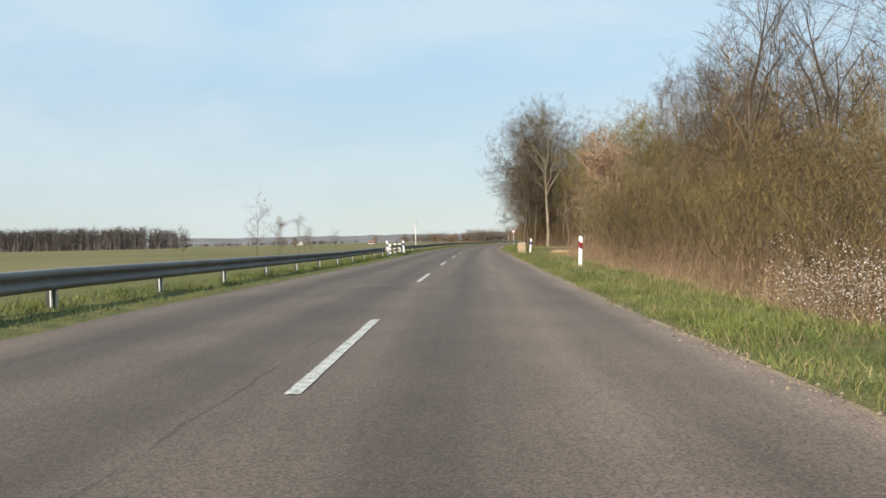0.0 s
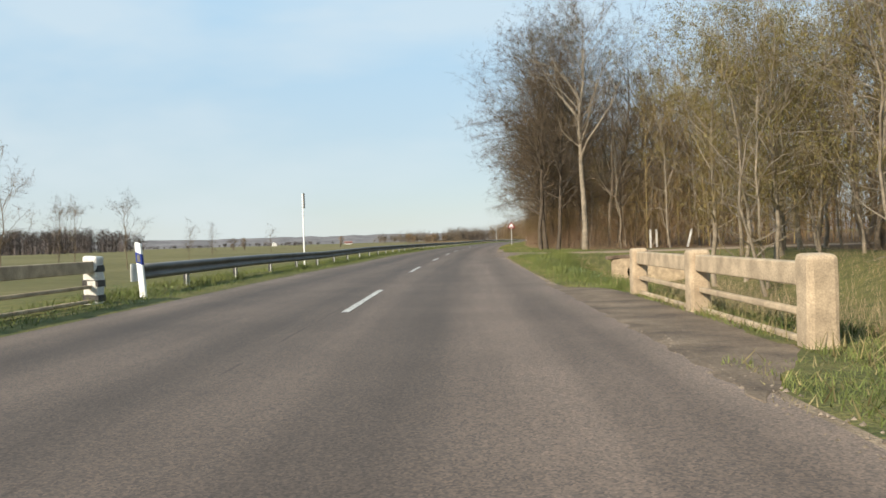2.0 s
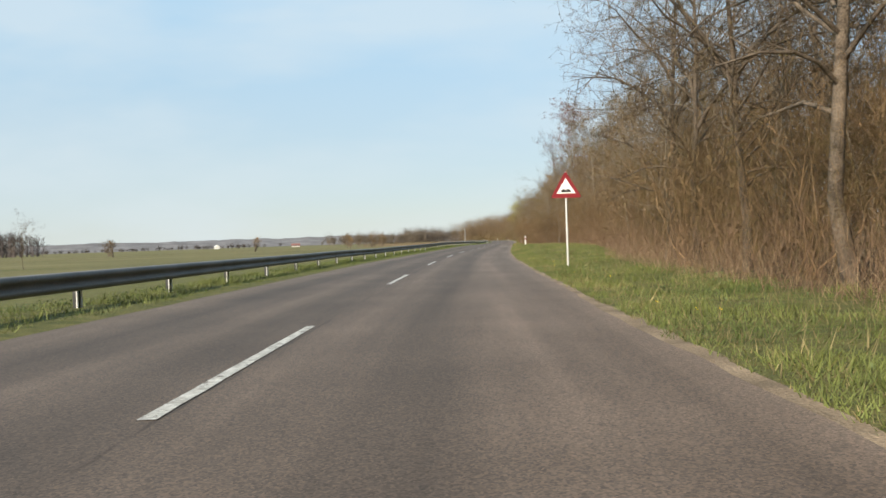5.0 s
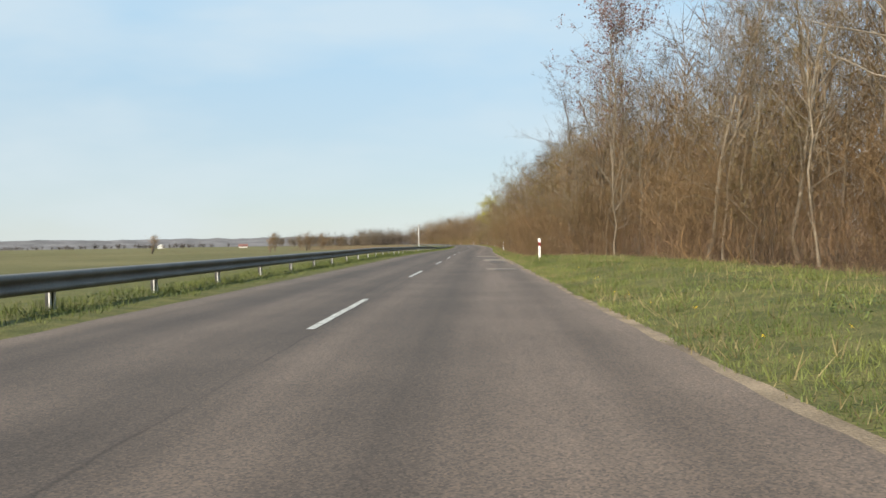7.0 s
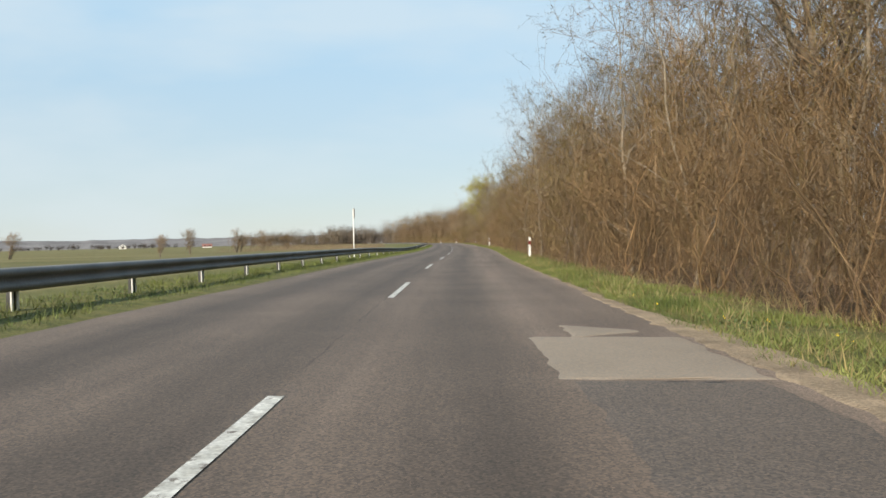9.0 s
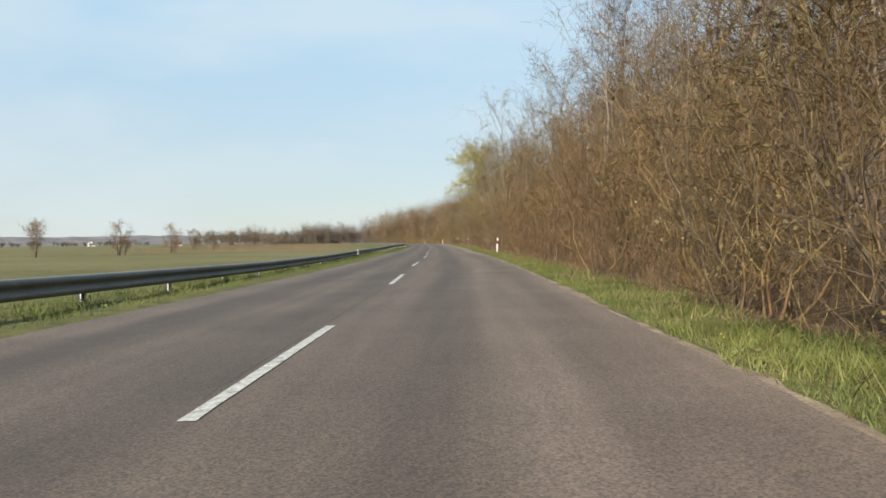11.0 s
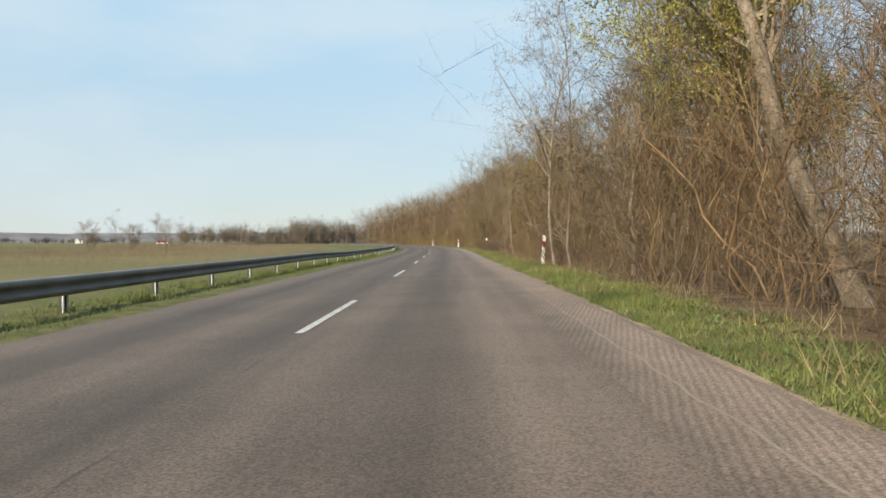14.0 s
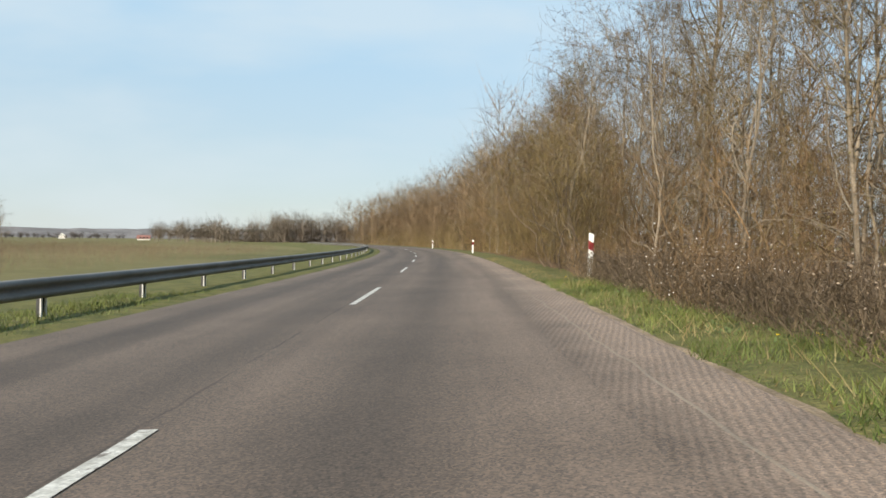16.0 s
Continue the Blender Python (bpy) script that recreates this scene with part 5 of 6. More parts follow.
def track():
    u = np.concatenate([np.arange(2.9, 12, 0.3), np.arange(12, 42, 2.0)])
    near, far = track_near(u) + wobble(u, 0.5, 0.8, 21.0), track_far(u) + wobble(u, 0.3, 1.0, 23.0)
    w = np.linspace(0, 1, 41)
    ss = near[:, None] * (1 - w) + far[:, None] * w
    uu = np.repeat(u[:, None], 41, 1)
    # ragged rim where it runs over the asphalt
    uu[:6] += (np.linspace(1, 0, 6)[:, None]) * (wobble(ss[0], 0.45, 1.9, 27.0))[None]
    v = at_many(ss, uu, 0.0)
    lift = track_lift(uu)
    lift[0], lift[:, 0], lift[:, -1] = -0.006, -0.012, -0.012
    v[..., 2] += lift
    sand = np.maximum(0.75 * smooth(uu, 4.6, 8.0), np.maximum((1 - smooth(ss - near[:, None], 0.2, 1.3)) * smooth(uu, 3.3, 4.0), 0.8 * (1 - smooth(far[:, None] - ss, 0.2, 1.0)) * smooth(uu, 3.6, 4.6)))
    i, j = np.meshgrid(np.arange(len(u) - 1), np.arange(40), indexing="ij")
    p = (i * 41 + j).ravel()
    me = mesh_from("dirt_track", v.reshape(-1, 3), np.stack([p, p + 41, p + 42, p + 1], -1), [track_material()])
    a = me.attributes.new("sand", "FLOAT", "POINT")
    a.data.foreach_set("value", sand.ravel().astype(np.float32))
    tagged(new("dirt_track", me), "worn gravel and dirt track joining the road", "track", kind="structure")


track()
DUST = asphalt_material("dusty_asphalt", (0.178, 0.142, 0.112), False)


def dust_arc(pts, width):
    p = np.array(pts, float)
    t = np.linspace(0, 1, 60)[:, None]
    mid = (1 - t) ** 2 * p[0] + 2 * t * (1 - t) * p[1] + t ** 2 * p[2]
    d = np.gradient(mid, axis=0)
    nrm = np.stack([-d[:, 1], d[:, 0]], 1) / np.linalg.norm(d, axis=1)[:, None]
    w = (width * np.sin(np.pi * np.linspace(0.03, 0.97, 60)) ** 0.5 * (1 + wobble(np.arange(60), 0.8, 1.7, pts[0][0])))[:, None]
    rows = [(mid - nrm * w, -0.008), (mid - nrm * w * 0.8, 0.0015), (mid + nrm * w * 0.8, 0.0015), (mid + nrm * w, -0.008)]
    v = np.concatenate([at_many(x[:, 0], x[:, 1], np.maximum(track_lift(x[:, 1]), 0.0) + up) for x, up in rows])
    k = np.concatenate([np.arange(59) + 60 * r for r in range(3)])
    me = mesh_from("dust_mark", v, np.stack([k, k + 60, k + 61, k + 1], -1), [DUST])
    tagged(new("dust_mark", me), "pale dusty tyre mark curving onto the track", "tyre mark", "tyre marks", "structure")


dust_arc(((95.4, 2.45), (97.3, 2.75), (98.4, 5.0)), 0.07)
dust_arc(((94.7, 2.5), (95.6, 2.75), (96.0, 3.15)), 0.07)
dust_arc(((97.2, 3.4), (96.3, 3.35), (95.5, 3.32)), 0.02)
dust_arc(((101.0, 3.5), (104.0, 3.6), (107.2, 3.57)), 0.025)


def stones(name, label, n, s0, s1, u0, u1, seed, lift):
    g = np.random.default_rng(seed)
    s, u = g.uniform(s0, s1, n), u0 + (u1 - u0) * g.random(n)
    keep = (s > track_near(u) + 0.2) & (s < track_far(u) - 0.2) if lift else s > s0
    p = at_many(s[keep], u[keep], 0.002 + (track_lift(u[keep]) if lift else 0))
    m = len(p)
    r = g.uniform(0.006, 0.018, m) * (0.6 + g.random(m))
    w = g.uniform(0, 6.28, m)
    ring = [np.stack([np.cos(w + a) * r * q, np.sin(w + a) * r, r * 0 - 0.004], 1) for a, q in ((0, 1.3), (1.5, 1.0), (3.1, 1.2), (4.6, 0.9))]
    v = np.stack([p + x for x in ring] + [p + np.stack([r * 0.2, r * 0.1, r * 0.75], 1)], 1).reshape(-1, 3)
    k = np.arange(m)[:, None] * 5
    f = np.concatenate([k + [0, 1, 4], k + [1, 2, 4], k + [2, 3, 4], k + [3, 0, 4]])
    tagged(new(name, mesh_from(name, v, f, [STONE])), label, "stones", kind="stuff")


STONE = islands(material("pale_stone", (0.23, 0.175, 0.125), 0.9, vary=0.2, scale=5, fine=40, bump=0.2), 0.45)
stones("stones", "loose stones scattered over the track", 1500, 95, 110, 3.2, 10, 661, True)
stones("stones", "small stones on the sandy road edge", 1400, 108, 128, 3.2, 3.8, 662, False)
stones("stones", "small stones on the sandy road edge", 1800, 0, 60, 3.2, 3.5, 663, False)


def culvert():
    thing = tagged(new("culvert"), "weathered concrete culvert headwall with round pipe", "culvert")
    bm = bmesh.new()
    # wall with a round opening
    seg, r, zc = 24, 0.41, -0.86
    ring = [(r * math.cos(2 * math.pi * k / seg), zc + r * math.sin(2 * math.pi * k / seg)) for k in range(seg)]
    outer = []
    for k in range(seg):
        c, s = math.cos(2 * math.pi * k / seg), math.sin(2 * math.pi * k / seg)
        m = min((2.75 if c > 0 else 1.15) / max(abs(c), 1e-6), (0.75 if s > 0 else 0.95) / max(abs(s), 1e-6))
        outer.append((m * c, zc + m * s))
    a = [[bm.verts.new((x, y, z)) for x, z in lst] for y in (0.0, 0.3) for lst in (ring, outer)]
    for k in range(seg):
        q = (k + 1) % seg
        bm.faces.new((a[0][q], a[0][k], a[1][k], a[1][q]))
        bm.faces.new((a[2][k], a[2][q], a[3][q], a[3][k]))
        bm.faces.new((a[1][q], a[1][k], a[3][k], a[3][q]))
        bm.faces.new((a[0][k], a[0][q], a[2][q], a[2][k]))
    part("headwall", bm, CONCRETE, thing)
    bm = bmesh.new()
    box(bm, -1.4, 2.9, -0.06, 0.5, -0.16, 0.02, 0.03)
    bmesh.ops.subdivide_edges(bm, edges=[e for e in bm.edges if abs(e.verts[0].co.x - e.verts[1].co.x) > 1], cuts=16)
    for v in bm.verts:
        v.co += noise.noise_vector(v.co * 1.7) * 0.07
    part("coping", bm, DIRT, thing, "crumbling earth-brown coping")
    # the bore is plain black: the darkness inside the pipe is painted
    for name, mat, r0, r1, y0, y1 in (("pipe", CONCRETE, 0.37, 0.43, -0.03, 0.3), ("pipe_bore", BLACK, 0.365, 0.40, 0.06, 9.0)):
        bm = bmesh.new()
        v = [[bm.verts.new((rr * math.cos(2 * math.pi * k / seg), yy, zc + rr * math.sin(2 * math.pi * k / seg))) for k in range(seg)] for rr, yy in ((r0, y1), (r0, y0), (r1, y0), (r1, y1))]
        for b in range(3):
            for k in range(seg):
                q = (k + 1) % seg
                bm.faces.new((v[b][k], v[b][q], v[b + 1][q], v[b + 1][k]))
        if name == "pipe_bore":
            bm.faces.new(v[0])
        part(name, bm, mat, thing, "inside of the pipe, coloured black for its shade" if name == "pipe_bore" else "")
    thing.matrix_basis = stand(95.8, 10.1) @ Matrix.Translation((0, 0, -float(height(95.8, 10.1)) - 0.14))


culvert()


def warning_sign(s, u, tall, turn, back=False, label=""):
    thing = tagged(new("road_sign"), label, "road sign")
    bm = bmesh.new()
    bmesh.ops.create_cone(bm, cap_ends=True, segments=14, radius1=0.03, radius2=0.03, depth=tall + 0.4, matrix=Matrix.Translation((0, 0, tall / 2 - 0.2)))
    part("pole", bm, POSTZINC, thing)

    def tri_plate(size, y0, y1, mat, name, label2=""):
        bm = bmesh.new()
        h = size * 0.866
        pts = []
        for cx_, cz_, a0 in ((-size / 2, 0, 210), (size / 2, 0, 330), (0, h, 90)):
            for da in (-60, -30, 0, 30, 60):
                w = radians(a0 + da)
                pts.append((cx_ * 0.9 + 0.05 * size * math.cos(w), cz_ * 0.9 + 0.05 * size * math.sin(w)))
        order = pts[0:5] + pts[5:10] + pts[10:15]
        f0 = [bm.verts.new((x, y0, z + tall - h + 0.02)) for x, z in order]
        f1 = [bm.verts.new((x, y1, z + tall - h + 0.02)) for x, z in order]
        bm.faces.new(f0)
        bm.faces.new(f1[::-1])
        for k in range(len(f0)):
            q = (k + 1) % len(f0)
            bm.faces.new((f0[q], f0[k], f1[k], f1[q]))
        bmesh.ops.recalc_face_normals(bm, faces=bm.faces)
        part(name, bm, mat, thing, label2)

    if back:
        tri_plate(0.9, -0.05, -0.035, POSTZINC, "plate", "bare grey back of the plate")
    else:
        tri_plate(0.92, -0.05, -0.035, RED, "plate", "red-rimmed plate")
        bm = bmesh.new()
        h = 0.92 * 0.866
        z0 = tall - h + 0.02
        f = [bm.verts.new(c) for c in ((-0.3, -0.054, z0 + 0.09), (0.3, -0.054, z0 + 0.09), (0.0, -0.054, z0 + 0.58))]
        bm.faces.new(f)
        part("face", bm, WHITE, thing, "white face")
        bm = bmesh.new()
        box(bm, -0.15, 0.15, -0.06, -0.056, z0 + 0.13, z0 + 0.2, 0.0)
        box(bm, -0.11, -0.03, -0.06, -0.056, z0 + 0.2, z0 + 0.23, 0.0)
        box(bm, 0.03, 0.11, -0.06, -0.056, z0 + 0.2, z0 + 0.23, 0.0)
        part("symbol", bm, BLACK, thing, "black symbol")
    thing.matrix_basis = stand(s, u, radians(turn))


warning_sign(156.5, 4.5, 3.0, 0, label="red-rimmed triangular warning sign on a grey pole in the verge")


def panel_sign(s, u, tall, turn):
    thing = tagged(new("road_sign"), "road sign seen almost edge-on on a white pole behind the rail", "road sign")
    bm = bmesh.new()
    bmesh.ops.create_cone(bm, cap_ends=True, segments=14, radius1=0.032, radius2=0.032, depth=tall + 0.4, matrix=Matrix.Translation((0, 0, tall / 2 - 0.2)))
    part("pole", bm, WHITE, thing)
    bm = bmesh.new()
    box(bm, 0.03, 0.07, -0.3, 0.3, tall - 0.6, tall + 0.02, 0.01)
    part("plate", bm, ZINC, thing, "dark grey back of the plate")
    bm = bmesh.new()
    box(bm, 0.0, 0.03, -0.02, 0.02, tall - 0.35, tall - 0.28)
    part("bracket", bm, ZINC, thing)
    thing.matrix_basis = stand(s, u, radians(turn))


panel_sign(86.3, -5.3, 3.05, 8)
panel_sign(288.0, -6.0, 3.1, 14)
for s_, u_, l_ in ((113.5, 14.3, 0), (116.0, 15.2, 0), (112.0, 16.6, 14)):
    thing_ = tagged(new("stake"), "weathered white wooden stake at the wood's edge", "stake", "stakes")
    bm_ = bmesh.new()
    box(bm_, -0.07, 0.07, -0.07, 0.07, -0.2, 1.3, 0.02)
    part("post", bm_, OLDPAINT, thing_)
    thing_.matrix_basis = stand(s_, u_) @ Matrix.Rotation(radians(l_), 4, "Y")


# ---- road surface: patches, milled band ----
def patch(name, label, s0, s1, u0, u1, mat, lift, seed, rag=0.06, taper=0.01):
    full = lambda s: np.clip(np.minimum(s - s0, s1 - s) / taper, 0, 1)
    me = strip(name, s0, s1, lambda s: u0 + wobble(s, rag, 0.35, seed), lambda s: u0 + (u1 - u0) * full(s) + wobble(s, rag, 0.4, seed + 3), lift, mat, 0.06, 12, lift + 0.004)
    co = np.empty(len(me.vertices) * 3, np.float32)
    me.vertices.foreach_get("co", co)
    co = co.reshape(-1, 3)
    # uneven front and back edges
    co[:, 1] += [rag * 1.2 * noise.noise(Vector((x * 2.5, seed, 0))) for x in co[:, 0]]
    me.vertices.foreach_set("co", co.ravel())
    tagged(new(name, me), label, "road patch", kind="structure")


patch("road_patch", "pale worn asphalt patch at the road's edge", 211.9, 213.2, 1.85, 3.0, PATCH_PALE, 0.008, 31)
patch("road_patch", "dark asphalt repair inside a pale patch", 210.4, 212.3, 2.2, 3.05, PATCH_DARK, 0.012, 33, 0.12, 0.5)
patch("road_patch", "pale worn asphalt patch at the road's edge", 226.0, 232.4, 1.9, 3.25, PATCH_PALE, 0.007, 35, 0.14)
patch("road_patch", "dark asphalt repair inside a pale patch", 222.0, 227.4, 2.15, 2.95, PATCH_DARK, 0.011, 38, 0.12)
patch("road_patch", "dark smooth asphalt repair", 232.4, 239.9, 1.6, 3.0, PATCH_DARK, 0.005, 41)
patch("road_patch", "pale worn asphalt patch at the road's edge", 239.9, 242.5, 1.53, 3.1, PATCH_PALE, 0.007, 44)
patch("road_patch", "thin pale asphalt patch", 242.4, 243.6, 2.0, 2.75, PATCH_PALE, 0.009, 46, 0.1, 0.5)
patch("bare_soil", "sandy soil along the road's edge past the track", 110.5, 127.0, 3.2, 3.8, GRAVEL, 0.012, 52, 0.1, 5.0)
patch("bare_soil", "sandy soil along the patched road edge", 219.0, 249.0, 3.1, 3.62, GRAVEL, 0.010, 54, 0.1, 6.0)
patch("mud_patch", "dark damp mud on the track", 100.5, 101.6, 5.7, 7.6, DIRT_WET, 0.02, 56, 0.1, 0.5)
patch("bare_soil", "trodden bare soil in front of the bridge railing", 55.6, 68.5, 3.2, 4.5, DIRT, 0.006, 50, 0.09, 2.6)


def milled_material():
    m = asphalt_material("milled_asphalt", (0.225, 0.177, 0.142), False)
    n, l = m.node_tree.nodes, m.node_tree.links
    a, b = n.new("ShaderNodeAttribute"), n.new("ShaderNodeAttribute")
    a.attribute_name, b.attribute_name = "along", "across"
    ph = n.new("ShaderNodeMath")
    ph.operation = "MULTIPLY_ADD"
    ph.inputs[1].default_value = -0.207
    l.new(a.outputs["Fac"], ph.inputs[0])
    l.new(b.outputs["Fac"], ph.inputs[2])
    sc = n.new("ShaderNodeMath")
    sc.operation = "MULTIPLY"
    sc.inputs[1].default_value = 2 * math.pi / 0.06
    l.new(ph.outputs[0], sc.inputs[0])
    sn = n.new("ShaderNodeMath")
    sn.operation = "SINE"
    l.new(sc.outputs[0], sn.inputs[0])
    bump = [x for x in n if x.type == "BUMP"][0]
    second = n.new("ShaderNodeBump")
    second.inputs["Strength"].default_value, second.inputs["Distance"].default_value = 0.4, 0.005
    l.new(sn.outputs[0], second.inputs["Height"])
    l.new(bump.outputs["Normal"], second.inputs["Normal"])
    l.new(second.outputs["Normal"], n["Principled BSDF"].inputs["Normal"])
    hsv = [x for x in n if x.type == "HUE_SAT"][0]
    old = hsv.inputs["Value"].links[0].from_socket
    r = n.new("ShaderNodeMapRange")
    r.inputs["From Min"].default_value, r.inputs["To Min"].default_value, r.inputs["To Max"].default_value = -1, 0.93, 1.05
    l.new(sn.outputs[0], r.inputs["Value"])
    mul = n.new("ShaderNodeMath")
    mul.operation = "MULTIPLY"
    l.new(r.outputs["Result"], mul.inputs[0])
    l.new(old, mul.inputs[1])
    # worn smooth and dark towards the wheel track
    tcn = n.new("ShaderNodeTexCoord")
    nz = n.new("ShaderNodeTexNoise")
    nz.inputs["Scale"].default_value, nz.inputs["Detail"].default_value = 1.4, 4
    l.new(tcn.outputs["Object"], nz.inputs["Vector"])
    sh = n.new("ShaderNodeMath")
    sh.operation = "MULTIPLY_ADD"
    sh.inputs[1].default_value = 0.7
    l.new(nz.outputs["Fac"], sh.inputs[0])
    l.new(b.outputs["Fac"], sh.inputs[2])
    fade = n.new("ShaderNodeMapRange")
    for key, val in zip(("From Min", "From Max", "To Min", "To Max"), (2.72, 3.3, 0.56, 1.0)):
        fade.inputs[key].default_value = val
    l.new(sh.outputs[0], fade.inputs["Value"])
    last = n.new("ShaderNodeMath")
    last.operation = "MULTIPLY"
    l.new(mul.outputs[0], last.inputs[0])
    l.new(fade.outputs["Result"], last.inputs[1])
    l.new(last.outputs[0], hsv.inputs["Value"])
    # uneven grooves
    wv = n.new("ShaderNodeMath")
    wv.operation = "MULTIPLY_ADD"
    wv.inputs[1].default_value = 0.05
    l.new(nz.outputs["Fac"], wv.inputs[0])
    l.new(ph.outputs[0], wv.inputs[2])
    l.new(wv.outputs[0], sc.inputs[0])
    return m


me_ = strip("milled_band", 338, 480, lambda s: 2.3 + 0.85 * (1 - smooth(s, 338, 352)) + wobble(s, 0.12, 9, 61.0) + wobble(s, 0.05, 1.2, 62.0), lambda s: RIGHT + 0.05 + wobble(s, 0.06, 2, 63.0), 0.004, milled_material(), 0.5, 8, 0.008)
tagged(new("milled_band", me_), "grooved milled asphalt band along the road's edge", "road edge", kind="structure")


me_ = strip("milled_ridge", 344, 470, lambda s: 2.72 + wobble(s, 0.05, 0.8, 65.0), lambda s: 2.77 + wobble(s, 0.05, 0.8, 65.0) + wobble(s, 0.012, 0.3, 66.0), 0.007, PATCH_PALE, 0.15, 3, 0.006)
tagged(new("milled_ridge", me_), "thin wavy ridge left between two milling passes", "road edge", kind="structure")


# ---- grass blades ----
def grass(name, label, s0, s1, n, near, far, h0, h1, mat, seed, only=None):
    g = np.random.default_rng(seed)
    s = g.uniform(s0, s1, n)
    a, b = near(s), far(s)
    u = a + (b - a) * g.random(n)
    keep = ~((s > track_near(u) + 0.1) & (s < track_far(u) - 0.1) & (u > 2.9))
    keep &= ~((s > 57.2) & (s < 67) & (u > 3.1) & (u < 4.25)) & ~((s > 111) & (s < 126) & (u > 3.1) & (u < 3.7))
    clump = np.array([noise.noise(Vector((x * 0.9, y * 0.9, seed))) for x, y in zip(s, u)])
    keep &= clump + g.uniform(-0.5, 0.5, n) > -0.5
    if only is not None:
        keep &= clump > only
    s, u, clump = s[keep], u[keep], clump[keep]
    n = len(s)
    p = at_many(s, u, -0.02)
    h = g.uniform(h0, h1, n) * np.clip(1 + 1.1 * clump, 0.4, 1.8)
    w = g.uniform(0, 2 * np.pi, n)
    side = np.stack([np.cos(w), np.sin(w), np.zeros(n)], 1) * (0.004 + 0.005 * g.random(n))[:, None]
    tip = p + np.stack([g.normal(0, 0.55, n), g.normal(0, 0.55, n), np.ones(n)], 1) * h[:, None]
    v = np.stack([p - side, p + side, tip], 1).reshape(-1, 3)
    tagged(new(name, mesh_from(name, v, np.arange(3 * n).reshape(-1, 3), [mat])), label, "grass", kind="stuff")


edge_at = lambda s: np.minimum(np.interp(s, EDGE_AT, EDGE), np.where(s < 66, 5.3, 99.0))
GRASS_DRY = islands(material("yellow_grass", (0.2, 0.165, 0.075), 0.8, vary=0.3, scale=0.5, fine=3, bump=0), 0.35)
GRASS_DEEP = islands(material("lush_grass", (0.098, 0.132, 0.03), 0.75, vary=0.3, scale=0.5, fine=3, bump=0, tint=(0.16, 0.172, 0.045)), 0.3)
WEED = islands(material("weed_leaf", (0.085, 0.12, 0.042), 0.7, vary=0.25, scale=0.5, fine=3, bump=0, tint=(0.13, 0.16, 0.06)), 0.35)
grass("grass", "fresh green grass on the verge under the guard rail", -2, 440, 170000, lambda s: LEFT - 0.36 + wobble(s, 0.2, 1.1, 71.0), lambda s: s * 0 - 6.2, 0.04, 0.12, GRASS, 72)
grass("tall_grass", "lush tussocks round the guard rail's posts", -2, 440, 90000, lambda s: LEFT - 0.75 + wobble(s, 0.2, 1.1, 71.0), lambda s: s * 0 - 5.9, 0.08, 0.2, GRASS_DEEP, 70, 0.12)
grass("grass", "fresh green grass on the verge beside the wood", -2, 440, 430000, lambda s: RIGHT + 0.12 + wobble(s, 0.22, 0.9, 73.0) + 0.12 * (1 - smooth(s, 95, 112)), lambda s: np.minimum(edge_at(s) + 0.2, 9.0), 0.03, 0.1, GRASS, 74)
grass("tall_grass", "lush darker tussocks in the verge beside the wood", -2, 440, 260000, lambda s: RIGHT + 0.35 + wobble(s, 0.25, 0.9, 73.0), lambda s: np.minimum(edge_at(s) + 0.3, 9.5), 0.05, 0.14, GRASS_DEEP, 75, 0.14)
grass("dry_grass", "yellowed grass tips along the road's edge", -6, 465, 42000, lambda s: RIGHT + 0.17 + wobble(s, 0.25, 1.1, 73.0), lambda s: s * 0 + RIGHT + 0.8, 0.03, 0.1, GRASS_DRY, 76)
grass("dry_grass", "withered stalks between the verge and the brook", 14, 66, 26000, lambda s: s * 0 + 4.3, lambda s: s * 0 + 8.5, 0.06, 0.22, GRASS_DRY, 81)
grass("dry_grass", "withered stalks standing in the verge", -2, 440, 40000, lambda s: s * 0 + RIGHT + 0.3, lambda s: edge_at(s) + 0.6, 0.08, 0.24, GRASS_DRY, 80)
grass("grass", "fresh green grass close beside the asphalt", -2, 440, 200000, lambda s: RIGHT + 0.16 + wobble(s, 0.2, 0.9, 73.0) + 0.12 * (1 - smooth(s, 95, 112)), lambda s: s * 0 + RIGHT + 1.35, 0.03, 0.095, GRASS, 77)
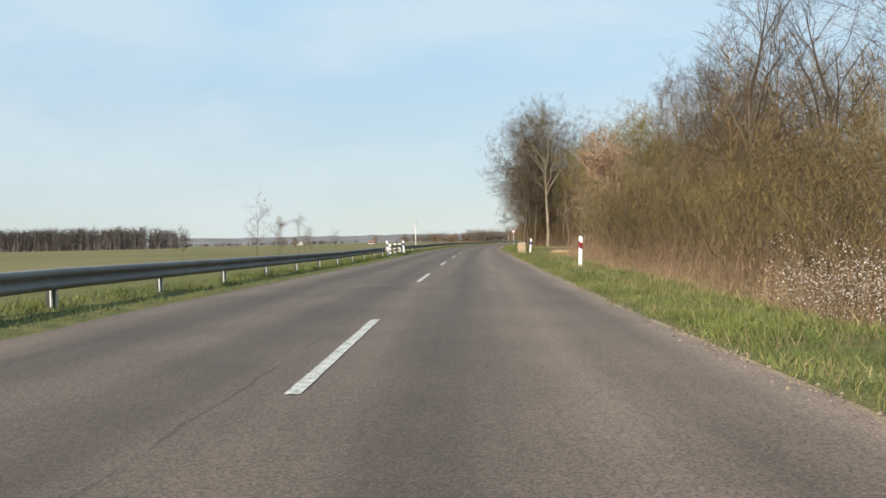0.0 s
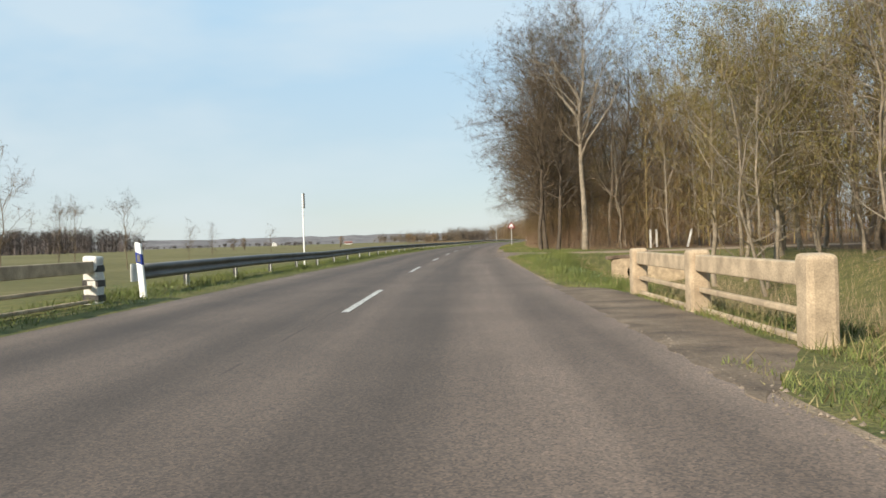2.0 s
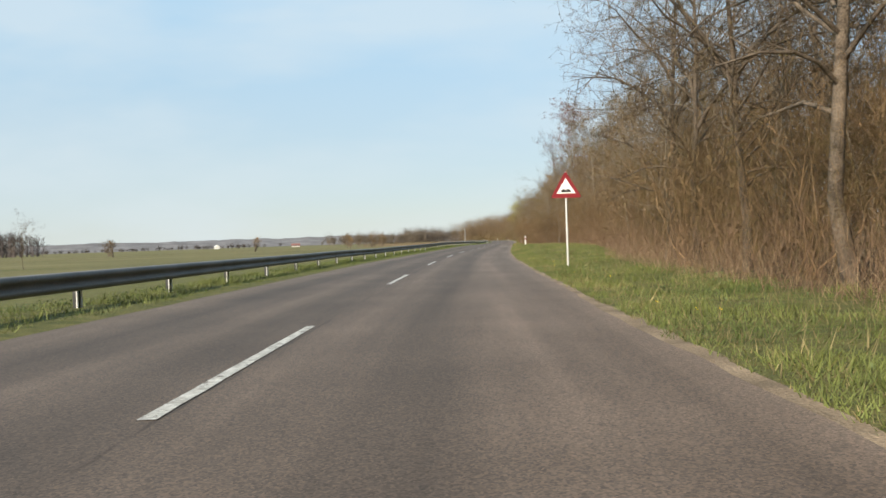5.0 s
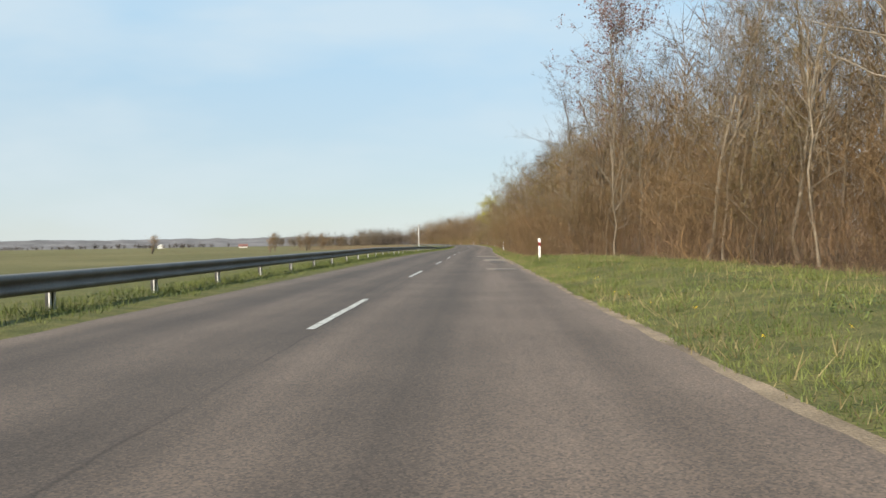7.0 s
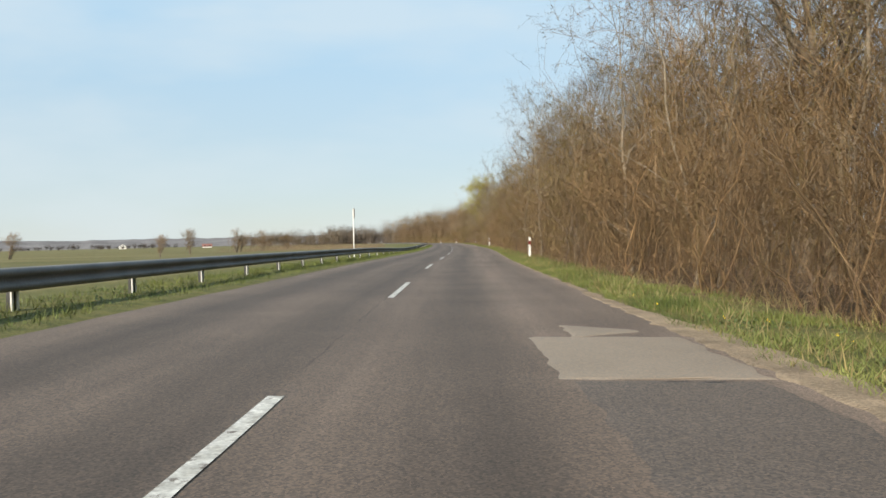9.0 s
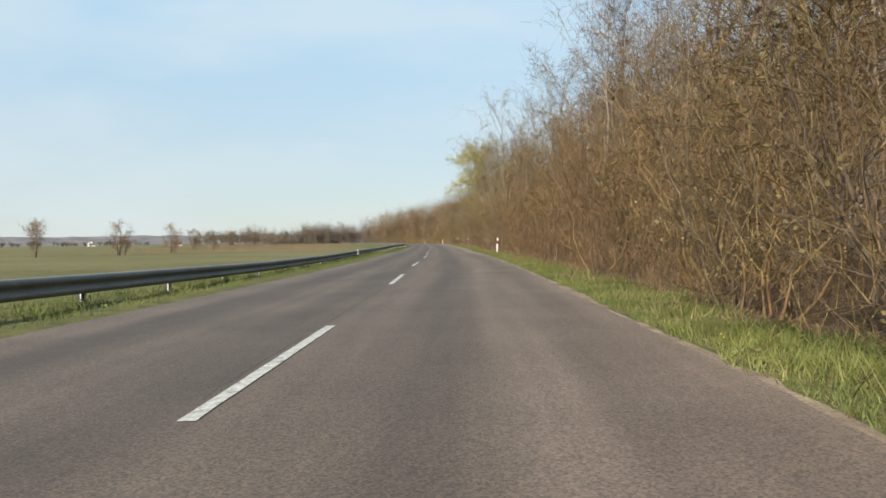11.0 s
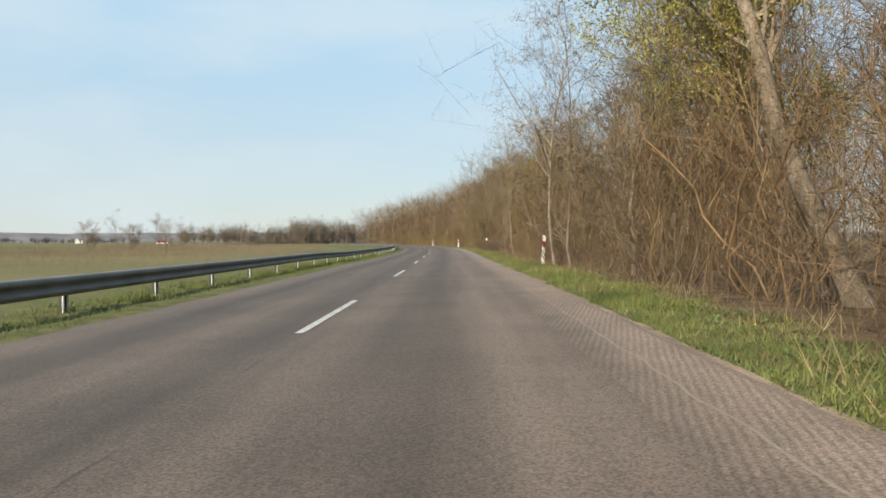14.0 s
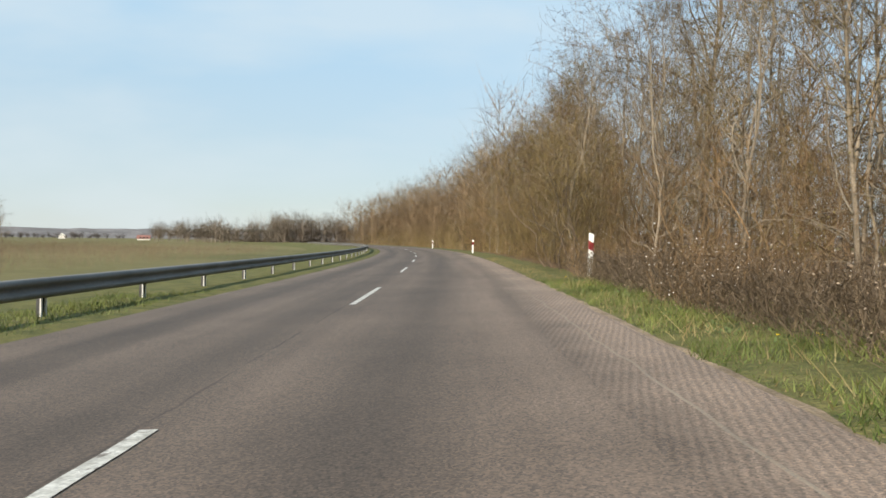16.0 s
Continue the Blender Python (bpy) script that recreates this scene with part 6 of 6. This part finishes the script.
grass("tall_grass", "tall green grass on the ditch bank round the culvert", 84, 95.6, 20000, lambda s: s * 0 + 5.6, lambda s: s * 0 + 9.4, 0.15, 0.36, GRASS_DEEP, 78)
grass("tall_grass", "tall green grass on the ditch bank by the bridge", 66, 95, 20000, lambda s: s * 0 + 4.0, lambda s: s * 0 + 7.5, 0.1, 0.26, GRASS_DEEP, 79, 0.0)


def weeds(name, label, n, s0, s1, near, far, tall, mat, seed):
    """Low broad-leaved plants, each a tuft of leaves."""
    g = np.random.default_rng(seed)
    s, u = g.uniform(s0, s1, n), g.uniform(near, far, n)
    keep = np.array([noise.noise(Vector((a * 0.45, b * 0.7, seed))) > -0.05 for a, b in zip(s, u)])
    s, u = s[keep], u[keep]
    k = np.repeat(np.arange(len(s)), 16)
    p = at_many(s, u, 0.0)[k] + g.normal(0, 0.09, (len(k), 3)) * [1, 1, 0] + np.stack([k * 0, k * 0, tall * g.random(len(k)) * g.uniform(0.4, 1.0, len(s))[k]], 1)
    pf = Pile()
    pf.flakes(p, 0.042, g, 0.2)
    tagged(new(name, pf.mesh(name, mat)), label, "weeds", kind="stuff")


weeds("nettles", "low dark green nettles and dock in the verge", 700, 20, 57, 3.9, 5.5, 0.2, WEED, 701)
weeds("nettles", "low dark green nettles on the ditch bank", 700, 67, 95, 4.2, 7.5, 0.26, WEED, 702)
weeds("nettles", "low dark green weeds in the verge", 700, 112, 236, 4.1, 8.0, 0.1, WEED, 703)
weeds("nettles", "low dark green weeds at the wood's foot", 800, 236, 440, 3.8, 4.9, 0.1, WEED, 704)
weeds("nettles", "low dark green weeds under the guard rail", 1000, 0, 440, -5.8, -4.3, 0.14, WEED, 705)
weeds("dead_leaves", "tawny dead leaves on the bank beside the brook", 900, 18, 66, 5.3, 11.0, 0.03, LEAF_PEACH, 706)

# kinds that found no place
for kind in (*TALL, *WIDE, *MID, *BUDDING, *SHRUB, *OLIVE_SHRUB, *LEANER, *grove, *CLEARING, *SAPLING, *BUSHTREE):
    if kind.name not in placed:
        for ob in (*kind.children_recursive, kind):
            bpy.data.objects.remove(ob)
